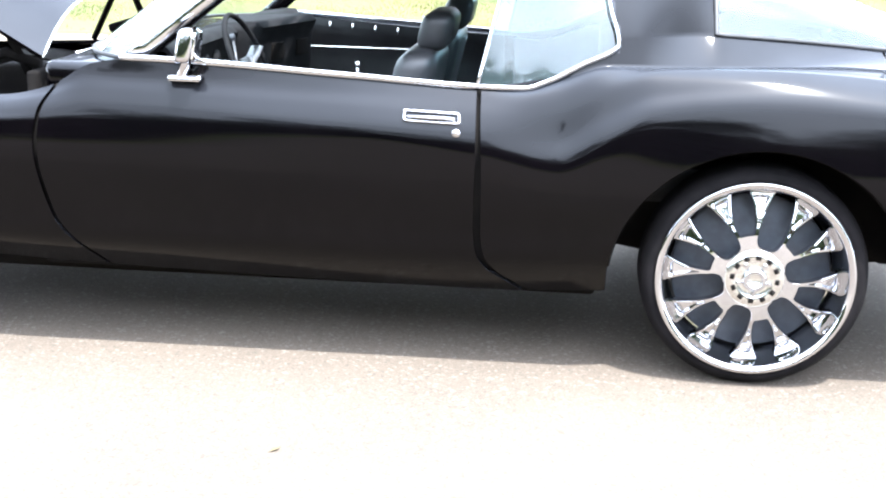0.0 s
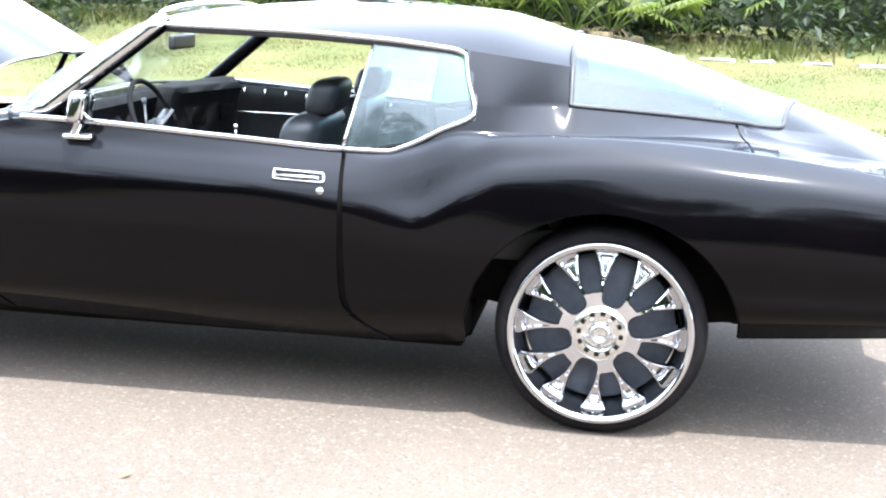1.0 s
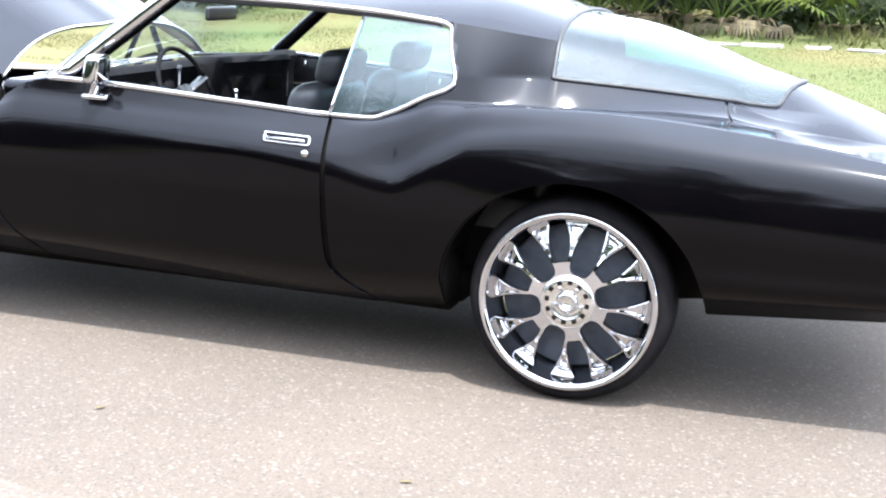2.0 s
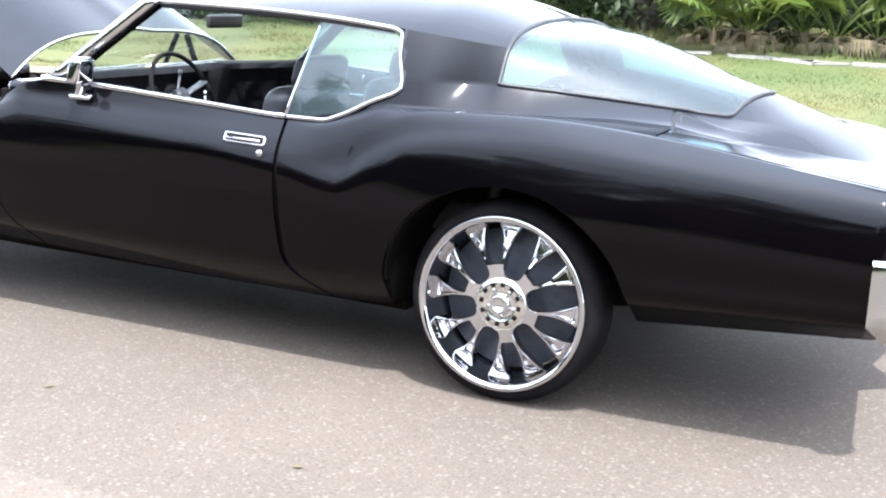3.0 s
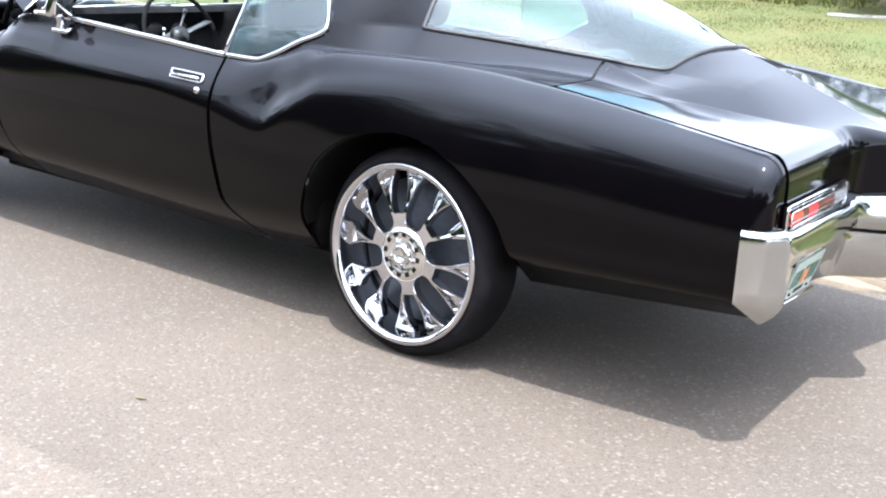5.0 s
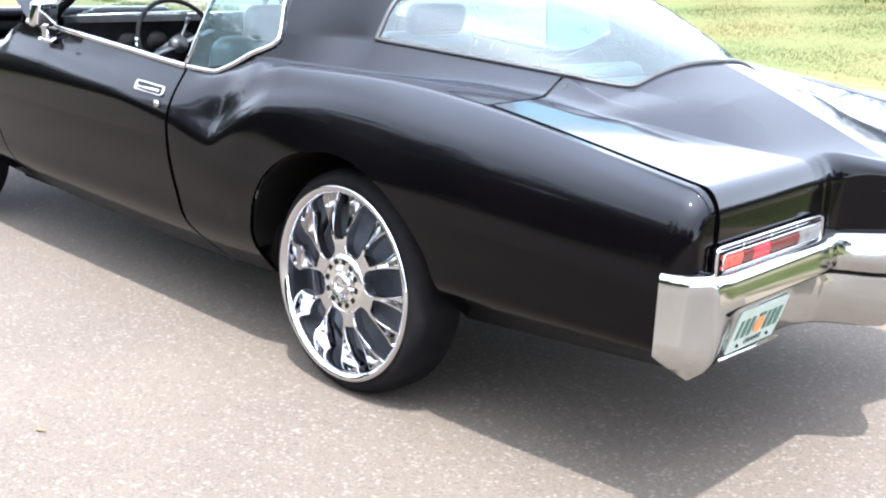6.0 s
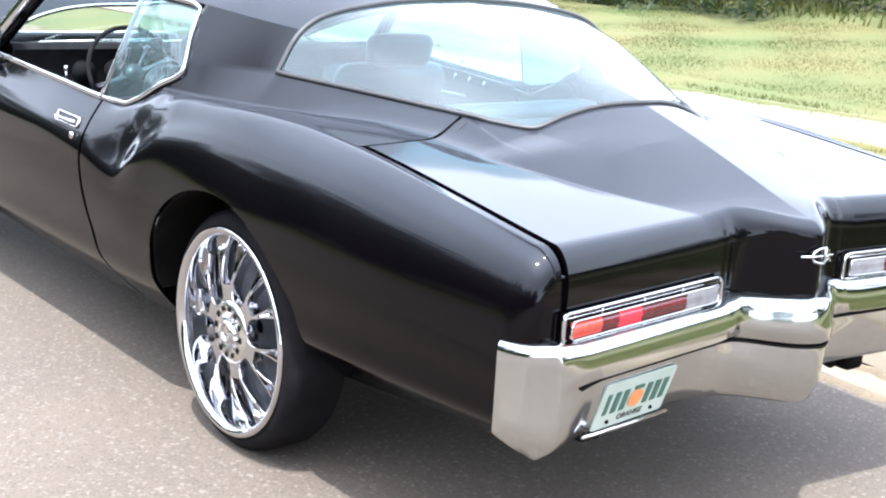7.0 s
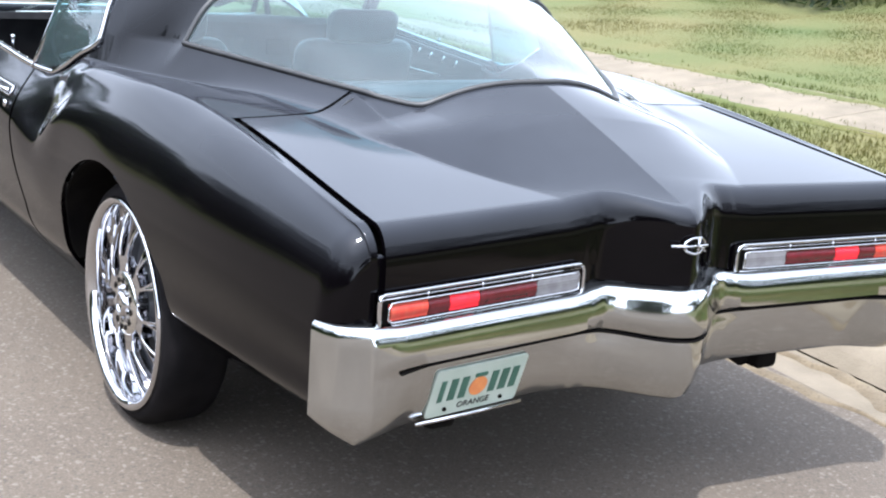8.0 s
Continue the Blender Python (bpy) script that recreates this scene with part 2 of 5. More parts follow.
FROND = material("palmetto_frond", (0.085, 0.140, 0.022), rough=0.5, second=(0.125, 0.150, 0.032), scale=2.0, random_mix=0.3)
DRY = material("dry_frond", (0.0956, 0.0762, 0.0336), rough=0.8, second=(0.0704, 0.0510, 0.0252), scale=5, random_mix=0.3)
BARK = material("grey_bark", (0.0730, 0.0620, 0.0478), rough=0.9, second=(0.0427, 0.0336, 0.0252), scale=7, bump=0.7, bump_scale=25)
STONE = material("pale_stone", (0.2550, 0.2422, 0.2125), rough=0.85, second=(0.1870, 0.1742, 0.1487), scale=14, bump=0.3, bump_scale=60)
for m in (BLADES, FROND, LEAF):
    leaf_through(m)

# ---- mesh helpers ----


def mesh_from(name, V, F, mats, smooth=True, mat_index=None):
    me = bpy.data.meshes.new(name)
    faces, kept, seen = [], [], set()
    for i, f in enumerate(F):
        f = [int(v) for v in f]
        f = [v for j, v in enumerate(f) if v != f[j - 1]]
        key = frozenset(f)
        if len(f) > 2 and len(key) == len(f) and key not in seen:
            seen.add(key)
            faces.append(f)
            kept.append(i)
    me.from_pydata([tuple(v) for v in V], [], faces)
    for m in mats if isinstance(mats, (list, tuple)) else [mats]:
        me.materials.append(m)
    me.polygons.foreach_set("use_smooth", [bool(smooth)] * len(me.polygons))
    if mat_index is not None:
        mat_index = list(mat_index)
        me.polygons.foreach_set("material_index", [mat_index[i] for i in kept])
    me.validate()
    me.update()
    return me


def part(name, me, parent=None, label=""):
    ob = new(name, me)
    if parent is not None:
        ob.parent = parent
    return tagged(ob, label)


def grid_faces(n, m, flip=False):
    i = np.arange(n - 1)[:, None] * m + np.arange(m - 1)[None, :]
    q = np.stack([i, i + 1, i + m + 1, i + m], -1).reshape(-1, 4)
    return q[:, ::-1] if flip else q


def sheet_normals(V, F):
    fn = np.cross(V[F[:, 2]] - V[F[:, 0]], V[F[:, 3]] - V[F[:, 1]])
    N = np.zeros_like(V)
    for k in range(4):
        np.add.at(N, F[:, k], fn)
    return N / np.maximum(np.linalg.norm(N, axis=1, keepdims=True), 1e-12)


def shell(V, F, thick, N=None):
    """Closes a sheet of quads into a panel of some thickness, with crisp rims."""
    V, F = np.asarray(V, float), np.asarray(F, int)
    if N is None:
        N = sheet_normals(V, F)
    n = len(V)
    inner = V - N * thick
    count = {}
    for f in F:
        for a, b in zip(f, np.roll(f, -1)):
            if a != b:
                count[(a, b)] = 1
    rim = [(a, b) for (a, b) in count if (b, a) not in count]
    verts = [V, inner]
    faces = [list(f) for f in F] + [[int(i) + n for i in f[::-1]] for f in F]
    base = 2 * n
    extra = []
    for a, b in rim:
        extra += [V[a], V[b], inner[b], inner[a]]
        faces.append([base + 3, base + 2, base + 1, base])
        base += 4
    if extra:
        verts.append(np.array(extra))
    return np.concatenate(verts), faces


def panel(name, P, mat, parent, thick=0.012, flip=False, label="", keep=None):
    n, m = P.shape[:2]
    F = grid_faces(n, m, flip)
    V = P.reshape(-1, 3)
    if keep is not None:
        V, F = keep(V.copy(), F)
    used = np.unique(F)
    back = np.full(len(V), -1)
    back[used] = np.arange(len(used))
    V, F = V[used], back[F]
    if thick:
        V, F = shell(V, F, thick)
    return part(name, mesh_from(name, V, F, mat), parent, label)


def tube(points, radius, sides=8, closed=False, flat=None):
    """A rod along a line of points; flat: a second half-width along the up direction."""
    P = np.asarray(points, float)
    n = len(P)
    if closed:
        T = np.roll(P, -1, 0) - np.roll(P, 1, 0)
    else:
        T = np.gradient(P, axis=0)
    T /= np.linalg.norm(T, axis=1, keepdims=True)
    up = np.array([0.0, 0.0, 1.0])
    if abs(T[:, 2]).max() > 0.95:
        up = np.array([0.31, 0.9, 0.3])
    A = np.cross(T, up)
    A /= np.linalg.norm(A, axis=1, keepdims=True)
    B = np.cross(A, T)
    ang = np.arange(sides) * 2 * np.pi / sides
    r2 = radius if flat is None else flat
    V = P[:, None] + radius * np.cos(ang)[None, :, None] * A[:, None] + r2 * np.sin(ang)[None, :, None] * B[:, None]
    F = []
    for i in range(n if closed else n - 1):
        for j in range(sides):
            a, b = i * sides + j, i * sides + (j + 1) % sides
            c, d = ((i + 1) % n) * sides + (j + 1) % sides, ((i + 1) % n) * sides + j
            F.append((a, b, c, d))
    if not closed:
        F.append(tuple(range(sides))[::-1])
        F.append(tuple((n - 1) * sides + j for j in range(sides)))
    return V.reshape(-1, 3), F


def box(x0, x1, y0, y1, z0, z1, bevel=0.01, seg=2):
    bm = bmesh.new()
    bmesh.ops.create_cube(bm, size=1)
    for v in bm.verts:
        v.co = Vector(((x0 + x1) / 2 + v.co.x * (x1 - x0), (y0 + y1) / 2 + v.co.y * (y1 - y0), (z0 + z1) / 2 + v.co.z * (z1 - z0)))
    if bevel:
        bmesh.ops.bevel(bm, geom=list(bm.edges), offset=bevel, segments=seg, affect="EDGES", profile=0.5)
    return bm


def bm_mesh(name, bm, mat, smooth=True):
    me = bpy.data.meshes.new(name)
    bm.to_mesh(me)
    bm.free()
    me.materials.append(mat)
    me.polygons.foreach_set("use_smooth", [smooth] * len(me.polygons))
    if smooth:
        me.set_sharp_from_angle(angle=radians(50))
    return me


def join(*pieces):
    V, F, base = [], [], 0
    for v, f in pieces:
        V.append(np.asarray(v))
        F += [[int(i) + base for i in q] for q in f]
        base += len(v)
    return np.concatenate(V), F


def pchip(xk, yk, x):
    """Smooth monotone curve through a few knots."""
    xk, yk = np.asarray(xk, float), np.asarray(yk, float)
    x = np.clip(np.asarray(x, float), xk[0], xk[-1])
    h, d = np.diff(xk), np.diff(yk) / np.diff(xk)
    m = np.zeros_like(yk)
    for i in range(1, len(xk) - 1):
        if d[i - 1] * d[i] > 0:
            w1, w2 = 2 * h[i] + h[i - 1], h[i] + 2 * h[i - 1]
            m[i] = (w1 + w2) / (w1 / d[i - 1] + w2 / d[i])
    m[0], m[-1] = d[0], d[-1]
    k = np.clip(np.searchsorted(xk, x, side="right") - 1, 0, len(xk) - 2)
    t = (x - xk[k]) / h[k]
    return ((1 + 2 * t) * (1 - t) ** 2 * yk[k] + t * (1 - t) ** 2 * h[k] * m[k] + t * t * (3 - 2 * t) * yk[k + 1] + t * t * (t - 1) * h[k] * m[k + 1])


def curve(*knots):
    xs, ys = zip(*knots)
    return lambda x: pchip(xs, ys, x)


def mirrored(P):
    return P * np.array([1.0, -1.0, 1.0])

# ---- ground ----
KERB_Y = 1.68
STREET = Matrix.Rotation(radians(-6.0), 4, "Z")   # the street runs at a slight angle to the parked car


WALK = Matrix.Translation((-1.6, 5.2, .38)) @ Matrix.Rotation(radians(4.5), 4, "Z") @ Matrix.Rotation(radians(-.44), 4, "Y") @ Matrix.Translation((1.6, -5.2, -.38)) @ STREET


def strip_sheet(name, ys, height, mat, label, x0=-60.0, x1=60.0, nx=80, kind="structure"):
    xs = np.linspace(-1, 1, nx)
    xs = x0 + (x1 - x0) * (0.5 + 0.5 * np.sign(xs) * np.abs(xs) ** 1.8)
    X, Y = np.meshgrid(xs, ys, indexing="ij")
    P = np.stack([X, Y, height(X, Y)], -1)
    ob = part(name, mesh_from(name, P.reshape(-1, 3), grid_faces(len(xs), len(ys), True), mat))
    ob.matrix_world = STREET
    return tagged(ob, label, kind=kind)


far = np.concatenate([-np.geomspace(900, 60, 12), np.linspace(-50, 50, 41), np.geomspace(60, 900, 12)])
X, Y = np.meshgrid(far, far, indexing="ij")
tagged(part("ground", mesh_from("ground", np.stack([X, Y, 0 * X - 0.35], -1).reshape(-1, 3), grid_faces(len(far), len(far), True), LAWN)),
       "flat grassy ground reaching the horizon", kind="structure")
strip_sheet("road", np.linspace(-7.0, 1.40, 43), lambda X, Y: 0 * X, ASPHALT, "light grey worn asphalt street with pale stone chips")
lane = strip_sheet("road_lane", np.append(np.linspace(-5.6, -2.4, 6), [-2.34, -2.29]), lambda X, Y: 0 * X + 0.004, ASPHALT_PALE, "paler worn strip of asphalt in the street", -40, 40, 4000)
# ragged edge of the paler strip
wear = np.random.default_rng(3)
rag = np.clip(np.convolve(wear.normal(0, .04, 4000), np.ones(4) / 4, "same"), -.035, .035)
for i in range(4000):
    lane.data.vertices[i * 8 + 7].co.y += rag[i]
    lane.data.vertices[i * 8 + 7].co.z = -0.004
lane.matrix_world = Matrix.Rotation(radians(1.0), 4, "Z")


def lawn_height(X, Y):
    return 0.06 + 0.098 * np.clip(Y - 1.95, -0.4, 11.0) + (0.018 * np.sin(X * 1.1 + 0.4) * np.sin(Y * 1.7) + 0.012 * np.sin(X * 2.9) * np.sin(Y * 3.3)) * np.clip((Y - 1.95) / 0.5, 0, 1) * (1 - np.exp(-((Y - 5.0) / 1.0) ** 4))


def slab_row(name, y0, y1, prof, length, mat, label, x0=-14.0, x1=12.0, thick=0.12):
    """One row of cast slabs with open joints, each a piece of its own."""
    root = tagged(new(name, None), label, kind="structure")
    root.matrix_world = STREET
    ys = np.linspace(y0, y1, len(prof))
    xs = np.linspace(-(length - 0.012) / 2, (length - 0.012) / 2, 4)
    P = np.array([[(x, y, z) for y, z in zip(ys, prof)] for x in xs])
    V, F = shell(P.reshape(-1, 3), grid_faces(4, len(prof), True), thick)
    me = mesh_from("slab", V, F, mat, smooth=False)
    k = x0
    while k < x1:
        piece = part("slab", me, root)
        piece.location = (k + length / 2, 0.004 * math.sin(k * 5.1), 0.003 * math.sin(k * 3.7))
        k += length
    return root


slab_row("gutter", 1.405, KERB_Y, [-0.004, -0.014, -0.018], 3.0, CONCRETE, "pale concrete gutter pan along the kerb")
slab_row("kerb", KERB_Y + 0.004, 1.98, [-0.012, 0.03, 0.06, 0.075, 0.075], 3.0, CONCRETE, "low rolled concrete kerb beside the street")
slab_row("pavement", 4.61, 5.48, [0.335, 0.378, 0.42], 1.5, CONCRETE, "pale weathered concrete walk of cast slabs", x0=-21.0, x1=9.0).matrix_world = WALK
SAND = material("sandy_dirt", (0.135, 0.105, 0.066), rough=0.95, second=(0.085, 0.064, 0.038), scale=5.0, fine=(0.055, 0.042, 0.027), fine_scale=70, fine_amount=0.5, bump=0.4, bump_scale=80)


def ragged_strip(name, y0, y1, height, mat, label, rag0, rag1, seed, x0=-14.0, x1=9.0):
    """A thin uneven strip whose two edges wander."""
    r2 = np.random.default_rng(seed)
    n = 900
    xs = np.linspace(x0, x1, n)

    def wander(a):
        w_ = np.convolve(r2.normal(0, 1, n + 60), np.hanning(31), "same")[30:-30] * .27 + np.convolve(r2.normal(0, 1, n + 20), np.hanning(7), "same")[10:-10] * .2
        return a * w_

    e0, e1 = y0 + wander(rag0), y1 + wander(rag1)
    e1 = np.maximum(e1, e0 + .004)
    u = np.linspace(0, 1, 5)
    Y = e0[:, None] + (e1 - e0)[:, None] * u[None]
    X = np.broadcast_to(xs[:, None], Y.shape)
    Z = height(X, Y) - .012 + .022 * np.sin(math.pi * u)[None]
    ob = part(name, mesh_from(name, np.stack([X, Y, Z], -1).reshape(-1, 3), grid_faces(n, 5, True), mat))
    ob.matrix_world = STREET
    return tagged(ob, label, kind="structure")


walk_top = lambda X, Y: .335 + (Y - 4.61) / .87 * .085 + .001
ragged_strip("walk_edge", 5.30, 5.52, walk_top, LAWN, "turf creeping over the back of the walk", .05, .01, 11).matrix_world = WALK
ragged_strip("walk_edge", 4.58, 4.70, walk_top, LAWN, "turf creeping over the front of the walk", .01, .045, 12).matrix_world = WALK
ragged_strip("gutter_dirt", 1.52, 1.62, lambda X, Y: 0 * X - .010, SAND, "sandy dirt lying in the gutter", .05, .04, 13)
ragged_strip("gutter_dirt", 1.36, 1.41, lambda X, Y: 0 * X + .001, SAND, "sandy dirt along the broken edge of the asphalt", .04, .02, 14)
ragged_strip("kerb_sand", 1.93, 2.25, lambda X, Y: .072 + .098 * np.clip(Y - 2.0, 0, 1) + .012, SAND, "dry pale sand behind the kerb", .03, .12, 15)
strip_sheet("lawn", np.concatenate([np.linspace(1.985, 4.6, 18), np.linspace(4.75, 45.0, 92)]), lawn_height, LAWN, "sunlit patchy lawn with dry yellow areas")
strip_sheet("far_verge", np.linspace(-45.0, -7.0, 34), lambda X, Y: -0.03 + 0.02 * np.sin(X) * np.sin(Y), LAWN, "grass on the far side of the street")

# ---- the car ----
car = tagged(new("car", None), "glossy black boat-tail coupe with large chrome wheels parked beside kerb", "car")
car.location = (0, 0, 0)

# lines of the body, as (x along the car, half-width or height); the rear axle is x = 0
SIDE_W = [
    curve((-3.95, .74), (-2.3, .885), (-.9, .875), (-.35, .872), (.30, .862), (.46, .862), (1.25, .828)),
    curve((-3.95, .87), (-2.3, .985), (-.9, .972), (0, .975), (.46, .978), (1.25, .936)),
    curve((-3.95, .90), (-2.3, 1.02), (-.9, 1.005), (0, 1.01), (.46, 1.0), (1.25, .955)),
    curve((-3.95, .93), (-2.3, 1.06), (-.9, 1.04), (-.66, 1.037), (-.35, 1.036), (0, 1.036), (.46, 1.022), (1.25, .972)),
    curve((-3.95, .93), (-2.3, 1.06), (-.9, 1.052), (-.66, 1.042), (-.5, 1.038), (-.35, 1.024), (0, 1.008), (.46, .995), (1.25, .958)),
    curve((-3.95, .90), (-2.3, 1.048), (-1.3, 1.05), (-.9, 1.04), (-.66, 1.013), (-.5, .998), (-.35, .981), (0, .963), (.46, .949), (1.25, .931)),
    curve((-3.95, .85), (-2.3, 1.027), (-1.3, 1.025), (-.9, 1.013), (-.66, .988), (-.5, .968), (-.35, .944), (0, .912), (.46, .88), (1.25, .892)),
    curve((-3.95, .80), (-2.3, 1.006), (-1.3, .995), (-.9, .98), (-.66, .957), (-.5, .935), (-.35, .906), (-.2, .872), (.1, .845), (.46, .826), (1.25, .853)),
    curve((-3.95, .74), (-2.3, .995), (-1.3, .97), (-.9, .958), (-.66, .925), (-.5, .900), (-.35, .862), (-.2, .810), (-.1, .778), (0, .745), (.46, .655), (1.25, .567)),
]
SIDE_Z = [
    curve((-3.95, .36), (-2.3, .29), (-.9, .262), (-.35, .285), (.30, .345), (.46, .358), (1.25, .412)),
    curve((-3.95, .42), (-2.3, .388), (-.9, .383), (-.35, .405), (.46, .466), (1.25, .482)),
    curve((-3.95, .54), (-2.3, .50), (-.9, .49), (0, .54), (.46, .565), (1.25, .565)),
    curve((-3.95, .66), (-2.3, .67), (-.9, .625), (-.66, .612), (-.35, .67), (0, .712), (.46, .71), (1.25, .652)),
    curve((-3.95, .72), (-2.3, .785), (-1.3, .77), (-.9, .742), (-.66, .72), (-.5, .795), (-.35, .865), (0, .898), (.46, .88), (1.25, .79)),
    curve((-3.95, .76), (-2.45, .82), (-2.15, .848), (-1.3, .825), (-.9, .808), (-.66, .804), (-.5, .888), (-.35, .952), (0, .98), (.46, .955), (1.25, .86)),
    curve((-3.95, .80), (-2.45, .85), (-2.3, .872), (-2.15, .902), (-1.3, .876), (-.9, .864), (-.66, .884), (-.5, .96), (-.35, 1.008), (0, 1.025), (.46, 1.0), (1.25, .893)),
    curve((-3.95, .815), (-2.45, .865), (-2.3, .892), (-2.15, .945), (-1.3, .922), (-.9, .914), (-.66, .947), (-.5, 1.003), (-.2, 1.028), (.2, 1.020), (.46, .998), (1.25, .905)),
    curve((-3.95, .82), (-2.45, .872), (-2.3, .905), (-2.15, .985), (-2.05, 1.0), (-1.3, .966), (-.9, .945), (-.76, .943), (-.66, .975), (-.5, 1.024), (-.2, 1.017), (.2, 1.018), (.46, 1.004), (1.25, .905)),
]


def side(x, s):
    """The left flank: x along the car, s from the sill (0) to the belt or gutter (8)."""
    x, s = np.broadcast_arrays(np.asarray(x, float), np.asarray(s, float))
    W, Z = np.stack([f(x) for f in SIDE_W]), np.stack([f(x) for f in SIDE_Z])
    k = np.clip(s.astype(int), 0, 7)
    t = s - k

    def pick(A, i):
        return np.take_along_axis(A, np.clip(i, 0, 8)[None], 0)[0]

    def cr(A):
        a, b, c, d = pick(A, k - 1), pick(A, k), pick(A, k + 1), pick(A, k + 2)
        a, d = np.where(k == 0, 2 * b - c, a), np.where(k == 7, 2 * c - b, d)
        return 0.5 * (2 * b + (c - a) * t + (2 * a - 5 * b + 4 * c - d) * t ** 2 + (3 * b - a - 3 * c + d) * t ** 3)

    return np.stack([x, -cr(W), cr(Z)], -1)


def side_grid(x_lo, x_hi, s_lo, s_hi, step=0.02, ds=0.16):
    """x_lo and x_hi follow the height; the grid lies between them."""
    S = np.linspace(s_lo, s_hi, int((s_hi - s_lo) / ds) + 1)
    lo, hi = np.full_like(S, x_lo(0.6)), np.full_like(S, x_hi(0.6))
    for _ in range(3):
        lo, hi = x_lo(side(lo, S)[:, 2]), x_hi(side(hi, S)[:, 2])
    n = max(2, int((hi - lo).mean() / step))
    u = np.linspace(0, 1, n)
    return side(lo[None] + (hi - lo)[None] * u[:, None], np.broadcast_to(S, (n, len(S))))


GAP = 0.0072
door_front = curve((.25, -2.13), (.327, -2.19), (.49, -2.30), (.717, -2.332), (.83, -2.318), (.92, -2.27), (1.0, -2.21))
door_rear = curve((.25, -.72), (.30, -.79), (.345, -.85), (.40, -.888), (.46, -.900), (.53, -.902), (.72, -.899), (1.0, -.908))
ARCH_WIDE = 1.06
ARCH = {"rear": (0.0, .35, .445), "front": (-3.10, .35, .44)}


def arch_cut(which):
    cx, cz, R = ARCH[which]

    def keep(V, F):
        dx, dz = (V[:, 0] - cx) / ARCH_WIDE, V[:, 2] - cz
        low = dz < 0
        inside = (np.hypot(dx, dz) < R) & ~low | (np.abs(dx) < R) & low
        F = F[~inside[F].all(1)]
        k = R / np.maximum(np.hypot(dx, dz), 1e-6)
        up = inside & ~low
        V[up, 0], V[up, 2] = cx + ARCH_WIDE * dx[up] * k[up], cz + dz[up] * k[up]
        dn = inside & low
        V[dn, 0] = cx + ARCH_WIDE * np.sign(dx[dn]) * R
        return V, F

    return keep


def both(name, P, mat, parent, label="", keep=None, thick=0.012):
    a = panel(name, P, mat, parent, thick, True, label, keep)
    b = panel(name, mirrored(P), mat, parent, thick, False, label, keep)
    return a, b


const = lambda v: (lambda z: np.full_like(np.asarray(z, float), v))
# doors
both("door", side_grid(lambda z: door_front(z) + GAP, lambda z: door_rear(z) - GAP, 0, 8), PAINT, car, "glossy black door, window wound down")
# dark strips added behind the shut lines so no light shows through
for line in (door_front, door_rear):
    J = side_grid(lambda z: line(z) - .035, lambda z: line(z) + .035, .3, 7.8)
    J[..., 1] += .022
    both("gap_backing", J, UNDER, car, "", None, .008)
# front fenders
both("front_fender", side_grid(const(-3.92), lambda z: door_front(z) - GAP, 0, 8), PAINT, car, "", arch_cut("front"))

# cabin side above the gutter
X_SEAM, X_TAIL = 0.468, 1.299
rail_w = curve((-1.64, .84), (-1.2, .855), (-.8, .845), (-.5, .77), (-.3, .70), (-.155, .635))
rail_z = curve((-1.64, 1.345), (-1.2, 1.342), (-.8, 1.326), (-.5, 1.292), (-.3, 1.265), (-.155, 1.245))
ridge_z = curve((-1.64, 1.385), (-1.35, 1.42), (-.95, 1.445), (-.5, 1.425), (-.155, 1.345), (.06, 1.312), (.3, 1.245), (.53, 1.16), (.70, 1.109), (.87, 1.054), (1.03, .997), (1.175, .942), (1.27, .908), (1.36, .880))
glass_w = curve((-.15, .722), (.17, .592), (.42, .47), (.617, .349))
glass_z = curve((-.15, 1.115), (.17, 1.089), (.42, 1.063), (.617, 1.04))
X_LOW, X_GLASS = .617, .690


def sail_w(x, z):
    """Half-width of the cabin side between gutter and roof rail."""
    bw, bz = SIDE_W[8](x), SIDE_Z[8](x)
    t = np.clip((z - bz) / np.maximum(rail_z(x) - bz, 1e-3), 0, 1)
    return bw + (rail_w(x) - bw) * (0.55 * t + 0.45 * t ** 1.7)


qw_edge = curve((.93, -.80), (.943, -.765), (.98, -.67), (1.03, -.575), (1.075, -.480), (1.085, -.473), (1.2, -.505), (1.30, -.525))
seam_x = curve((.0, .44), (.46, .434), (.50, .438), (.55, .452), (.60, .468), (.64, .471), (.68, .4712), (.9, .4715))


def upper(x, T):
    """The sheet above the gutter: T 0..1 up to the backlight's edge, 1..2 on to the roof rail."""
    bw, bz = SIDE_W[8](x), SIDE_Z[8](x)
    k = np.clip((x + .42) / .27, 0, 1)
    k = k * k * (3 - 2 * k)
    mz = glass_z(np.maximum(x, -.15))
    mw = sail_w(x, mz) * (1 - k) + glass_w(np.maximum(x, -.15)) * k
    a, b = np.clip(T, 0, 1), np.clip(T - 1, 0, 1)
    lw, lz = bw + (mw - bw) * a, bz + (mz - bz) * a ** (1 + .55 * np.clip((x + .05) / .30, 0, 1) + .75 * np.clip(x / X_SEAM, 0, 1))
    uz = mz + (rail_z(x) - mz) * b
    uw = sail_w(x, uz) + (mw - sail_w(x, mz)) * (1 - b)
    return np.stack([x, -np.where(T > 1, uw, lw), np.where(T > 1, uz, lz)], -1)


# rear quarters and sail panels in one pressing: ahead of the deck seam up to the gutter, behind it up to the seam


